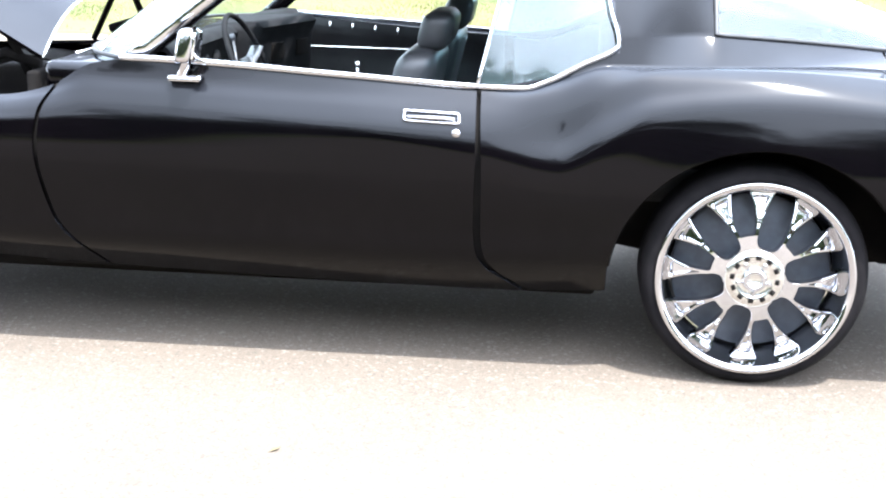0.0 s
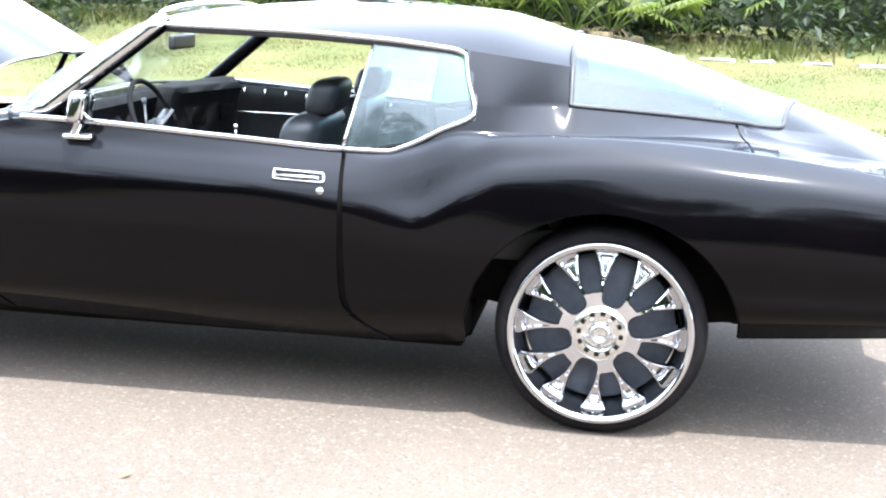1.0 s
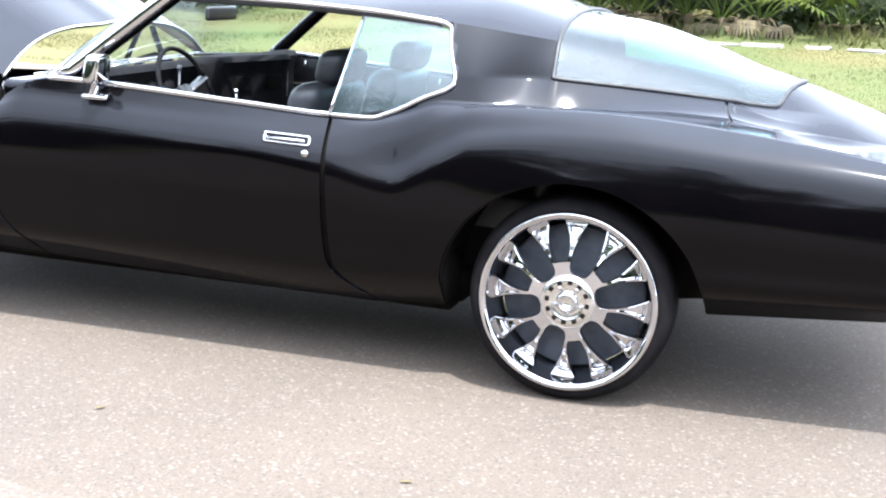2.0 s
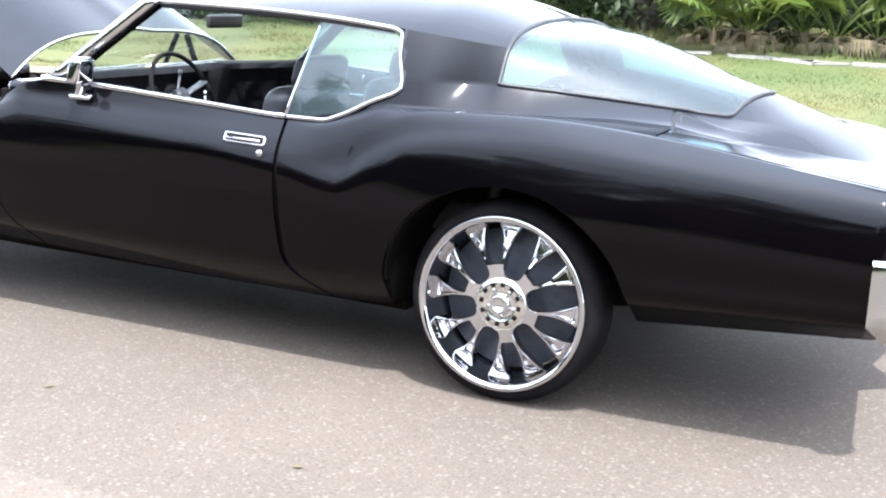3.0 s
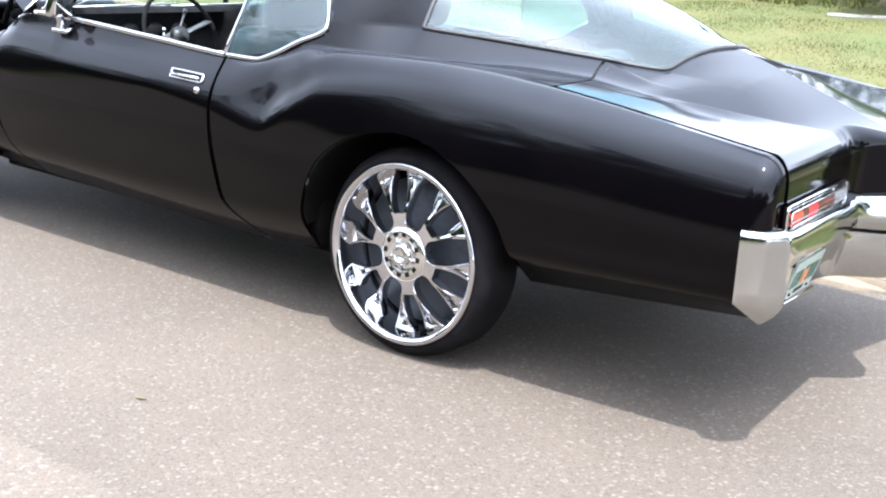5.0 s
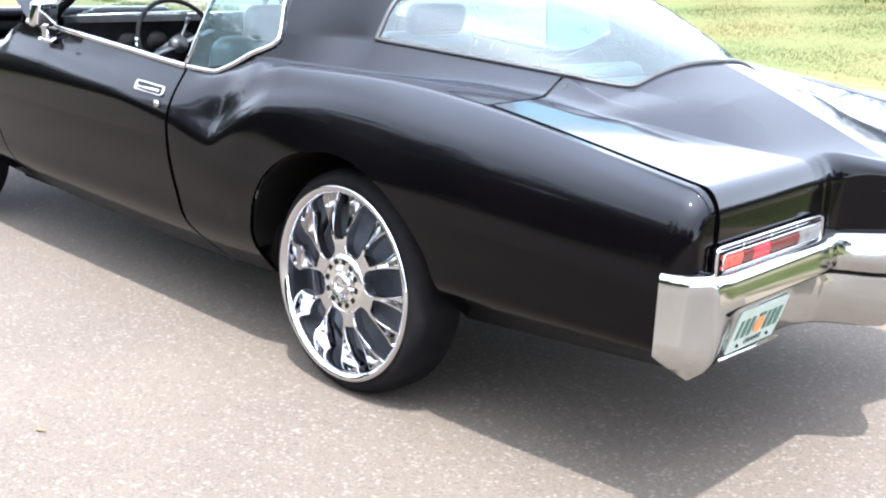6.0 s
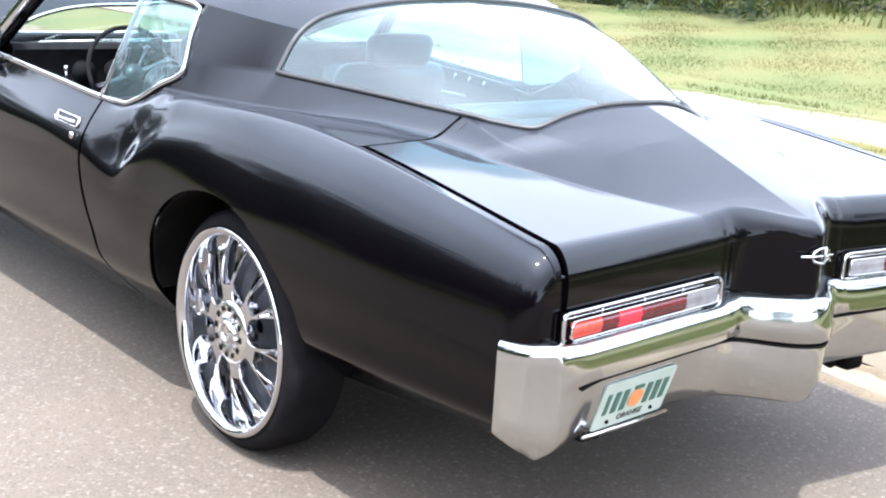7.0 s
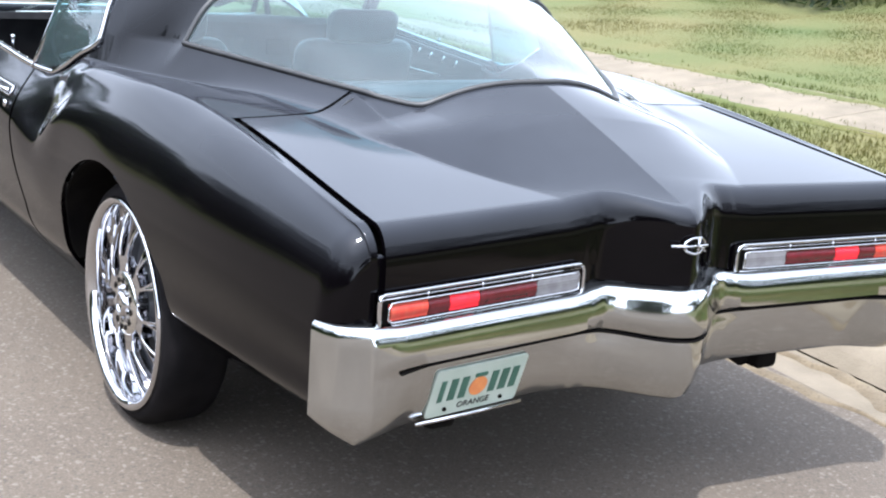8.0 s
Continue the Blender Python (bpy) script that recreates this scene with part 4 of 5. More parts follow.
tailN = np.concatenate([N[ncorner:], (N[ncorner:-1] * [1, -1])[::-1]])
for _ in range(10):
    tailN[1:-1] = (tailN[:-2] + tailN[1:-1] + tailN[2:]) / 3
N[ncorner:] = tailN[:len(wr)] / np.linalg.norm(tailN[:len(wr)], axis=1, keepdims=True)
prow = np.clip(1 - (path[:, 1] - .03) / .22, 0, 1)
prow = prow * prow * (3 - 2 * prow)
skirt = np.clip(1 - path[:, 1] / .36, 0, 1)
skirt = skirt * skirt * (3 - 2 * skirt)
# section of the bumper: offset from the tail and height, straight bar / prow / where it meets the corner
bar = np.array([(-.02, .693), (.010, .691), (.026, .689), (.034, .683), (.0400, .664), (.0460, .632), (.0465, .604),
                (.026, .596), (.016, .588), (.013, .578), (.011, .566), (.000, .528), (-.011, .489), (-.032, .434), (-.048, .424)])
nose = np.array([(-.02, .704), (.014, .702), (.026, .700), (.034, .692), (.040, .670), (.046, .630), (.046, .592),
                 (.034, .583), (.0345, .576), (.0355, .568), (.036, .556), (.034, .505), (.030, .468), (.014, .424), (-.006, .410)])
corn = np.array([(-.03, .700), (-.010, .699), (-.003, .692), (.0, .675), (.0, .65), (.0, .62), (.0, .600),
                 (.0, .592), (.0, .584), (.0, .574), (.0, .562), (.0, .522), (.0, .48), (.0, .43), (.0, .42)])
meet_off = np.array([-.02, .010, .026, .038, .040, .040, .040, .040, .040, .040, .040, .039, .036, .016, -.024])
LOW = np.arange(len(bar)) >= 13
rows = []
for i in range(len(path)):
    mixk = np.where(np.arange(len(bar)) < 10, prow[i], skirt[i])
    off = bar[:, 0] * (1 - mixk) + nose[:, 0] * mixk
    zz = bar[:, 1] * (1 - mixk) + nose[:, 1] * mixk
    if path[i, 1] < .30:
        zz[:7] += .012 * math.exp(-((path[i, 1] - .19) / .06) ** 2)
    if i < ncorner:
        lip = np.where(corn[:, 1] > .68, np.abs(corn[:, 0]), 0)
        low = np.where(LOW, np.where(np.arange(len(bar)) == 13, .22, .62), 0)
        u_ = i / (ncorner - 1)
        px = path[i, 0] * (1 - low) + (1.236 + .012 * u_) * low + N[i, 0] * -lip
        py = path[i, 1] * (1 - low) + (.982 - .096 * u_) * low - N[i, 1] * lip
        zc = corn[:, 1].copy()
        bottom, crease = .486 - .072 * u_, .492 - .016 * u_
        zc[11], zc[12], zc[13], zc[14] = .57 * .45 + crease * .55, crease, (crease + bottom) / 2, bottom
        rows.append(np.stack([px, -py, zc], -1))
        continue
    s_ = np.clip((path[i, 1] - .80) / .085, 0, 1)
    s_ = s_ * s_ * (3 - 2 * s_)
    low_s = np.clip((path[i, 1] - .70) / .185, 0, 1)
    s_ = np.where(np.arange(len(bar)) < 7, s_, low_s * low_s * (3 - 2 * low_s))
    off = off * (1 - s_) + meet_off * s_
    zc = corn[:, 1].copy()
    zc[11], zc[12], zc[13], zc[14] = .518, .476, .445, .414
    zz = zz * (1 - s_) + zc * s_
    rows.append(np.stack([path[i, 0] + N[i, 0] * off, -(path[i, 1] + N[i, 1] * off * (1 - s_)), zz], -1))
B = np.array(rows)
# a softened peak at the prow
B = np.concatenate([B, mirrored(B[::-1])[1:]])
bumper = panel("rear_bumper", B, BUMPER_CHROME, car, 0.003, False, "bright chrome rear bumper with pointed middle")
bumper.data.set_sharp_from_angle(angle=radians(62))
# black tube laid along the groove to stand for its shadow
lap = [p + np.array([.003, 0, -.001]) for p in B[ncorner + 5:len(B) - ncorner - 5, 8]]
tube_part("lap_shade", lap, .0035, UNDER, bumper, "dark strip for the shaded gap under the bumper bar")

# number plate on the lower face: plain bars in place of the characters
bm = box(-.002, .002, -.1375, .1375, -.067, .067, 0)
bmesh.ops.bevel(bm, geom=[e for e in bm.edges if abs(e.verts[0].co.x - e.verts[1].co.x) > .003], offset=.010, segments=4, affect="EDGES", profile=.5)
plate = part("number_plate", bm_mesh("number_plate", bm, PLATE), car, "white plate with green bars and an orange disc")
plate.matrix_world = pose(1.264, -.556, .499, 0, 18, 6.0)
tube_part("plate_bracket", [(1.256, -.715, .424), (1.250, -.56, .426), (1.242, -.41, .430)], .005, CHROME, car, "thin bright bracket below the plate")
for yy, half in ((-.108, .007), (-.076, .010), (-.044, .010), (.046, .010), (.078, .011), (.110, .010)):
    part("mark", bm_mesh("mark", box(.002, .0035, yy - half, yy + half, -.024, .036, 0), PLATE_GREEN, False), plate)
bm = bmesh.new()
bmesh.ops.create_cone(bm, cap_ends=True, segments=24, radius1=.026, radius2=.026, depth=.002, matrix=pose(.0035, 0, .002, 0, 90, 0))
part("disc", bm_mesh("disc", bm, PLATE_ORANGE, False), plate, "orange fruit disc")
part("disc_leaf", bm_mesh("disc_leaf", box(.003, .005, -.018, .018, .030, .040, .002), PLATE_GREEN, False), plate)
word = bpy.data.curves.new("plate_word", "FONT")
word.body, word.size, word.align_x, word.extrude = "ORANGE", .024, "CENTER", .0006
stamp = new("plate_word", word)
bpy.context.view_layer.update()
me = bpy.data.meshes.new_from_object(stamp.evaluated_get(bpy.context.evaluated_depsgraph_get()))
bpy.data.objects.remove(stamp)
me.materials.clear()
me.materials.append(SEAL)
part("word", me, plate, "dark stamped word").matrix_local = pose(.003, 0, -.052, 90, 0, 90)
for yy in (-.085, .085):
    bm = bmesh.new()
    bmesh.ops.create_cone(bm, cap_ends=True, segments=12, radius1=.006, radius2=.004, depth=.006, matrix=pose(.004, yy, -.048, 0, 90, 0))
    part("screw", bm_mesh("screw", bm, UNDER), plate)

# ---- tail lamps ----


def tail_lamp(sgn):
    """Recessed lamp: dark well, bright surround, thin grille lines and five lens pieces."""
    w0, w1, z0, z1 = .258, .862, .684, .762

    def at(w, z, out):
        return np.array([float(tail_x(w)) + out, -w * sgn, z])

    well = np.array([[at(w, z, .002) for z in (z0, z1)] for w in np.linspace(w0, w1, 9)])
    lamp = panel("tail_lamp", well, UNDER, car, 0.0, sgn == -1, "wide tail lamp in a chrome surround")
    r = .016
    loop = []
    for cw, cz, a0 in ((w0 + r, z1 - r, 90), (w0 + r, z0 + r, 180), (w1 - .004, z0 + .004, 270), (w1 - .004, z1 - .004, 360)):
        rr = r if a0 < 200 else .004
        for a in np.radians(np.linspace(a0, a0 + 90, 6)):
            loop.append(at(cw + rr * math.cos(a), cz + rr * math.sin(a), .012))
    V, F = tube(polyline(loop + [loop[0]], 120)[:-1], .0045, 6, True, .006)
    part("surround", mesh_from("surround", V, F, CHROME), lamp, "polished chrome frame")
    ins = []
    for cw, cz in ((w0 + .02, z1 - .018), (w0 + .02, z0 + .016), (w1 - .02, z0 + .016), (w1 - .02, z1 - .018)):
        ins.append(at(cw, cz, .019))
    V, F = tube(polyline(ins + [ins[0]], 60)[:-1], .0027, 5, True)
    part("inner_frame", mesh_from("inner_frame", V, F, CHROME), lamp)
    for z in (z0 + .008, z1 - .009):
        V, F = tube([at(w, z, .014) for w in np.linspace(w0 + .012, w1 - .006, 8)], .0016, 5)
        part("grille_line", mesh_from("grille_line", V, F, CHROME), lamp)
    for w in (.43, .58, .735):
        for za, zb in ((z0 + .004, z0 + .018), (z1 - .020, z1 - .004)):
            V, F = tube([at(w, za, .016), at(w, zb, .016)], .0018, 5)
            part("grille_stud", mesh_from("grille_stud", V, F, CHROME), lamp)
    for wa, wb, mat, lab in ((.282, .415, CLEAR, "clear ribbed lens"), (.417, .590, DARKRED, "dark red lens"), (.592, .675, RED, "bright red lens"),
                             (.677, .735, DARKRED, "dark red lens"), (.737, .838, AMBER, "orange red lens")):
        ws_ = np.linspace(wa, wb, 12)
        zs_ = np.linspace(z0 + .019, z1 - .021, 49 if mat is CLEAR else 9)
        P = np.array([[at(w, z, .012 + .0022 * math.cos((z - .723) * (1100 if mat is CLEAR else 220))) for z in zs_] for w in ws_])
        panel("lens", P, mat, lamp, 0.008, sgn == 1, lab)
    return lamp


tail_lamp(1), tail_lamp(-1)
# painted returns between fender end and lid
for sgn in (-1, 1):
    bm = box(1.262, 1.288, min(sgn * .835, sgn * .872), max(sgn * .835, sgn * .872), .62, .84, .004)
    part("tail_return", bm_mesh("tail_return", bm, PAINT), car)
# spear badge on the prow: a ring with a bar
tx = float(tail_x(0.0)) + .004
a = np.linspace(0, 2 * math.pi, 33)[:-1]
ringp = np.stack([tx + .008 - .25 * np.abs(.034 * np.cos(a)), -.004 + .034 * np.cos(a), .812 + .020 * np.sin(a)], -1)
V1, F1 = tube(ringp, .003, 6, True)
V2, F2 = tube([(tx - .012, -.070, .812), (tx + .006, -.03, .812), (tx + .010, .03, .812)], .003, 6)
V3, F3 = tube([(tx + .010, .0, .793), (tx + .010, .0, .831)], .003, 6)
V4, F4 = tube([(tx + .010, .0, .815), (tx + .008, .026, .797)], .003, 6)
V, F = join((V1, F1), (V2, F2), (V3, F3), (V4, F4))
part("badge", mesh_from("badge", V, F, CHROME), car, "small chrome ring and spear badge")

# ---- underside ----
# dark blocks added behind the sills to close a bright slot
for sgn in (-1, 1):
    bm = box(-2.4, -.47, min(sgn * .70, sgn * .88), max(sgn * .70, sgn * .88), .272, .46, .02)
    part("slot_block", bm_mesh("slot_block", bm, UNDER), car)
bm = box(-3.6, -.49, -.78, .78, .335, .40, .03)
part("floor_pan", bm_mesh("floor_pan", bm, UNDER), car, "black underbody")
bm = box(-.50, .60, -.60, .60, .36, .43, .03)
part("axle_tunnel", bm_mesh("axle_tunnel", bm, UNDER), car)
# unseen blocks and mufflers added under the floor to darken the car's shadow
for sgn in (-1, 1):
    bm = box(-2.75, -.50, min(sgn * .58, sgn * .70), max(sgn * .58, sgn * .70), .205, .345, .015)
    part("under_block", bm_mesh("under_block", bm, UNDER), car)
    bm = box(.46, 1.14, min(sgn * .52, sgn * .60), max(sgn * .52, sgn * .60), .34, .46, .015)
    part("under_block", bm_mesh("under_block", bm, UNDER), car)
for x in (-2.7, -1.6, -.55):
    part("under_bar", bm_mesh("under_bar", box(x - .07, x + .07, -.60, .60, .215, .345, .02), UNDER), car)
for sgn in (-1, 1):
    V, F = tube([(.30, sgn * .34, .375), (.36, sgn * .34, .375), (.86, sgn * .36, .385), (.92, sgn * .36, .385)], .06, 14)
    part("muffler", mesh_from("muffler", V, F, UNDER), car, "black muffler")
for sgn in (-1, 1):
    for which in ("rear", "front"):
        cx, cz, R = ARCH[which]
        a = np.radians(np.linspace(1, 176, 40))
        lip_w = SIDE_W[3](np.array([cx]))[0]
        lips = []
        for t in a:
            S = side(np.full(160, cx + ARCH_WIDE * R * math.cos(t)), np.linspace(0, 6, 160))
            lips.append(-S[np.argmin(np.abs(S[:, 2] - cz - R * math.sin(t))), 1] - .016)
        P = np.array([[(cx + ARCH_WIDE * (R + k2) * math.cos(t), sgn * wv, cz + (R + k2) * math.sin(t)) for wv, k2 in ((lp, .0), (lp - .04, .012), (lip_w - .30, .03), (lip_w - .42, .02))] for t, lp in zip(a, lips)])
        panel("wheel_well", P, UNDER, car, 0.006, sgn > 0, "black wheel well")
        V = [(cx + ARCH_WIDE * (R + .02) * math.cos(t), sgn * (lip_w - .42), cz + (R + .02) * math.sin(t)) for t in a] + [(cx, sgn * (lip_w - .42), .30)]
        F = [(i, i + 1, len(V) - 1) for i in range(len(V) - 2)]
        part("well_back", mesh_from("well_back", V, F, UNDER), car)
    V, F = tube(spline([(.45, sgn * .45, .34), (.80, sgn * .48, .38), (.98, sgn * .50, .39), (1.10, sgn * .50, .375)], 14), .032, 12)
    part("tail_pipe", mesh_from("tail_pipe", V, F, UNDER), car, "black tail pipe")
V, F = tube([(.0, -.75, .365), (.0, .75, .365)], .05, 12)
part("axle", mesh_from("axle", V, F, UNDER), car)
# unseen block filling the boot, added against sun leaking through its gaps
bm = box(.50, 1.17, -.78, .78, .455, .84, .03)
part("boot_block", bm_mesh("boot_block", bm, UNDER), car, "unseen black block under the lid that stops sunlight")
bm = box(.62, 1.16, -.5, .5, .42, .47, .02)
part("fuel_tank", bm_mesh("fuel_tank", bm, UNDER), car)

# ---- wheels ----
LIP_R, TYRE_R = .316, .366


def revolve(profile, seg, closed=False):
    """profile: (radius, outward y); about the wheel's axle, outward is -y."""
    pr = np.asarray(profile, float)
    a = np.arange(seg) * 2 * math.pi / seg
    V = np.stack([pr[None, :, 0] * np.cos(a)[:, None], -np.broadcast_to(pr[None, :, 1], (seg, len(pr))), pr[None, :, 0] * np.sin(a)[:, None]], -1).reshape(-1, 3)
    m = len(pr)
    F = []
    for i in range(seg):
        for j in range(m if closed else m - 1):
            F.append((i * m + j, i * m + (j + 1) % m, ((i + 1) % seg) * m + (j + 1) % m, ((i + 1) % seg) * m + j))
    return V, F


barrel = [(.262, -.20), (.268, -.12), (.277, -.10), (.283, -.07), (.288, -.035), (.2915, -.010), (.2935, -.003), (.298, .004), (.306, .008), (.314, .010), (LIP_R + .003, .004), (LIP_R + .002, -.012), (.300, -.03), (.29, -.22)]
V, F = revolve(barrel, 96, True)
WHEEL = mesh_from("wheel", V, F, CHROME)
tyre = [(.300, -.20), (.335, -.205), (.356, -.19), (TYRE_R, -.165), (TYRE_R, -.055), (.360, -.030), (.345, -.010), (.330, -.003), (.318, -.004), (.305, -.02)]
V, F = revolve(tyre, 96, True)
TYRE = mesh_from("tyre", V, F, RUBBER)
# six pairs of flared spokes; in each pair the two share a root, and a pocket is sunk into each outer end
wide_slot = curve((.098, 0), (.1005, .014), (.106, .024), (.116, .032), (.13, .0375), (.155, .042), (.19, .0445), (.22, .0435), (.25, .0395), (.27, .035), (.29, .030))
short_slot = curve((.1425, .0185), (.147, .0235), (.155, .0265), (.175, .0315), (.20, .0355), (.225, .0365), (.25, .034), (.27, .030), (.29, .026))
r_ = np.concatenate([[.088, .094], np.linspace(.0985, .1415, 14), [.1420, .1426], np.linspace(.145, .288, 24)])
wb_ = np.where(r_ < .098, 0, wide_slot(r_))
ws_ = np.where(r_ < .1423, 0, short_slot(r_))
lo_, hi_ = np.arcsin(wb_ / r_), math.pi / 6 - np.arcsin(ws_ / r_)
yo = pchip([.08, .10, .14, .18, .24, .29], [-.012, -.012, -.013, -.020, -.036, -.052], r_)
sec = []
for rr, a0, a1, y in zip(r_, lo_, hi_, yo):
    mid, h = (a0 + a1) / 2, (a1 - a0) / 2 * rr
    open_ = np.clip((rr - .170) / .030, 0, 1) * (1 - np.clip((rr - .258) / .008, 0, 1))
    dip, pw = .020 * open_, h * (.25 + .45 * np.clip((rr - .165) / .10, 0, 1))
    e0, e1 = (.006, .001) if rr >= .098 else (0, 0), (.006, .001) if rr >= .1423 else (0, 0)
    prof = [(-h, -.034), (-h, -e0[0]), (-h * .93, -e0[1]), (-h * .86, .0), (-pw * 1.05, .0), (-pw * .8, -dip), (pw * .8, -dip), (pw * 1.05, .0), (h * .86, .0), (h * .93, -e1[1]), (h, -e1[0]), (h, -.034)]
    sec.append([(rr * math.sin(mid + p / rr), -(y + q), rr * math.cos(mid + p / rr)) for p, q in prof])
S = np.array(sec)
SPOKE = []
for flip in (1, -1):
    SPOKE.append(mesh_from("spoke", S.reshape(-1, 3) * np.array([flip, 1, 1]), grid_faces(S.shape[0], S.shape[1], flip == 1), CHROME))
    SPOKE[-1].set_sharp_from_angle(angle=radians(40))
hubp = [(.0, -.002), (.030, -.002), (.036, -.006), (.052, -.010), (.060, -.004), (.078, -.002), (.084, -.006), (.092, -.008), (.096, -.012), (.098, -.02), (.098, -.05), (.0, -.05)]
V, F = revolve(hubp, 64)
HUB = mesh_from("hub", V, F, BRUSHED)
capp = [(.020, -.004), (.0225, .006), (.026, .010), (.032, .009), (.038, .002), (.041, -.012)]
V, F = revolve(capp, 40)
CAP = mesh_from("hub_cap", V, F, CHROME)
V, F = revolve([(.086, -.0135), (.0955, -.0115), (.0975, -.014), (.0975, -.046), (.086, -.05)], 72)
WEB = mesh_from("web", V, F, CHROME)
# thin dark tile set on the hub in place of a cut slot
SLOT_TILE = bm_mesh("slot_tile", box(-.0085, .0085, -.0015, .0015, -.0075, .0075, .001, 1), UNDER)
bm = bmesh.new()
bmesh.ops.create_cone(bm, cap_ends=True, segments=10, radius1=.005, radius2=.0035, depth=.006, matrix=pose(0, 0, 0, 90, 0, 0))
RIVET = bm_mesh("rivet", bm, BRUSHED)
V, F = revolve([(.02, -.112), (.250, -.114), (.259, -.119), (.259, -.15), (.02, -.15)], 48)
DISC = mesh_from("brake_disc", V, F, IRON)
V, F = revolve([(.0, -.0005), (.018, -.0005), (.0205, .0035), (.022, .002), (.022, -.01)], 32)
CENTRE = mesh_from("hub_centre", V, F, BRUSHED)
bm = bmesh.new()
bmesh.ops.create_cone(bm, cap_ends=True, segments=6, radius1=.0085, radius2=.007, depth=.014, matrix=pose(0, 0, 0, 90, 0, 0))
LUG = bm_mesh("lug_nut", bm, CHROME)


def wheel(x, sgn):
    w = part("wheel", WHEEL, car, "large chrome wheel of six paired flared spokes")
    part("tyre", TYRE, w, "low-profile black tyre")
    part("hub", HUB, w)
    part("hub_cap", CAP, w)
    part("web", WEB, w)
    part("hub_centre", CENTRE, w, "dull grey centre cap")
    for i in range(5):
        part("lug_nut", LUG, w).matrix_local = pose(0, 0, 0, 0, i * 72 + 36, 0) @ pose(0, .004, .049)
    part("brake_disc", DISC, w)
    for i in range(12):
        a = i // 2 * 60 + 16.5
        part("spoke", SPOKE[i % 2], w).matrix_local = pose(0, 0, 0, 0, a, 0)
        part("slot_tile", SLOT_TILE, w).matrix_local = pose(0, 0, 0, 0, i * 30 + 5, 0) @ pose(0, .0012, .072)
        part("rivet", RIVET, w).matrix_local = pose(0, 0, 0, 0, a + (15.5 if i % 2 == 0 else -15.5), 0) @ pose(0, .049, .272)
    w.matrix_world = pose(x, -.965 * sgn, TYRE_R, 0, 0.5 if sgn > 0 else 11, 0 if sgn > 0 else 180)
    return w


for xw in (0.0, -3.10):
    wheel(xw, 1), wheel(xw, -1)

# ---- cabin ----


def cushion(x0, x1, y0, y1, z0, z1, bevel=.04, lean=0.0, pivot=0.0):
    """A padded block; lean: how far its top goes back."""
    bm = box(x0, x1, y0, y1, z0, z1, bevel, 4)
    for v in bm.verts:
        v.co.x += lean * (v.co.z - pivot)
    return bm


def front_seat(yc):
    seat = part("front_seat", bm_mesh("front_seat", cushion(-1.66, -1.16, yc - .27, yc + .27, .50, .66, .05), VINYL), car, "black vinyl bucket seat with headrest")
    part("backrest", bm_mesh("backrest", cushion(-1.27, -1.12, yc - .265, yc + .265, .60, 1.025, .065, .22, .75), VINYL), seat)
    part("headrest", bm_mesh("headrest", cushion(-1.18, -1.06, yc - .15, yc + .15, 1.01, 1.15, .045, .22, .95), VINYL), seat)
    for dy in (-.18, -.06, .06, .18):
        V, F = tube([(-1.60, yc + dy, .662), (-1.2, yc + dy, .662)], .006, 6)
        part("piping", mesh_from("piping", V, F, VINYL), seat)
    return seat


front_seat(-.42), front_seat(.42)
rs = part("rear_seat", bm_mesh("rear_seat", cushion(-.62, -.12, -.62, .62, .50, .68, .05), VINYL), car, "black vinyl rear bench")
part("backrest", bm_mesh("backrest", cushion(-.26, -.12, -.62, .62, .62, 1.0, .06, .25, .7), VINYL), rs)
part("parcel_shelf", bm_mesh("parcel_shelf", box(-.16, .60, -.56, .56, .93, .955, .01), CARPET), car, "black parcel shelf under the rear window")
part("cabin_floor", bm_mesh("cabin_floor", box(-2.2, -.50, -.85, .85, .40, .44, .01), CARPET), car, "black carpeted floor")
part("bulkhead", bm_mesh("bulkhead", box(-2.44, -2.40, -.85, .85, .36, .93, .01), UNDER), car)
part("boot_bulkhead", bm_mesh("boot_bulkhead", box(-.06, -.03, -.80, .80, .36, .96, .01), UNDER), car)
# instrument panel, hooded ahead of the driver and turned towards him in the middle
ys = np.linspace(-.90, .90, 91)
prof = [(-2.12, .985), (-2.05, 1.015), (-1.98, 1.032), (-1.935, 1.030), (-1.915, 1.008), (-1.935, .965), (-1.94, .86), (-1.95, .74), (-2.0, .66)]


def pod_depth(y):
    """How far the middle of the panel comes back, turned towards the driver."""
    a, b = np.clip((y + .06) / .06, 0, 1), np.clip((y - .455) / .05, 0, 1)
    return a * a * (3 - 2 * a) * (.08 + .13 * np.clip(y / .45, 0, 1)) * (1 - .8 * b * b * (3 - 2 * b))


D = []
for y in ys:
    dx = float(pod_depth(y))
    D.append([(x + (dx if 2 <= k <= 7 else 0), y, z + (.012 if dx > .05 and 1 <= k <= 4 else 0)) for k, (x, z) in enumerate(prof)])
dash = panel("instrument_panel", np.array(D), DASH, car, 0.015, False, "black padded instrument panel")
dash.data.set_sharp_from_angle(angle=radians(55))
for yy in (.16, .36):
    v = part("air_vent", bm_mesh("air_vent", box(-.004, .004, -.052, .052, -.034, .034, .003), UNDER), dash, "dark louvred vent")
    v.matrix_world = pose(-1.936 + float(pod_depth(yy)), yy, .915, 0, 0, -16)
for yy in (-.60, -.46, -.32):
    V, F = tube([(-1.938, yy, .915), (-1.928, yy, .915)], .05, 20)
    part("dial", mesh_from("dial", V, F, DASH), dash, "round dial with a dark face")
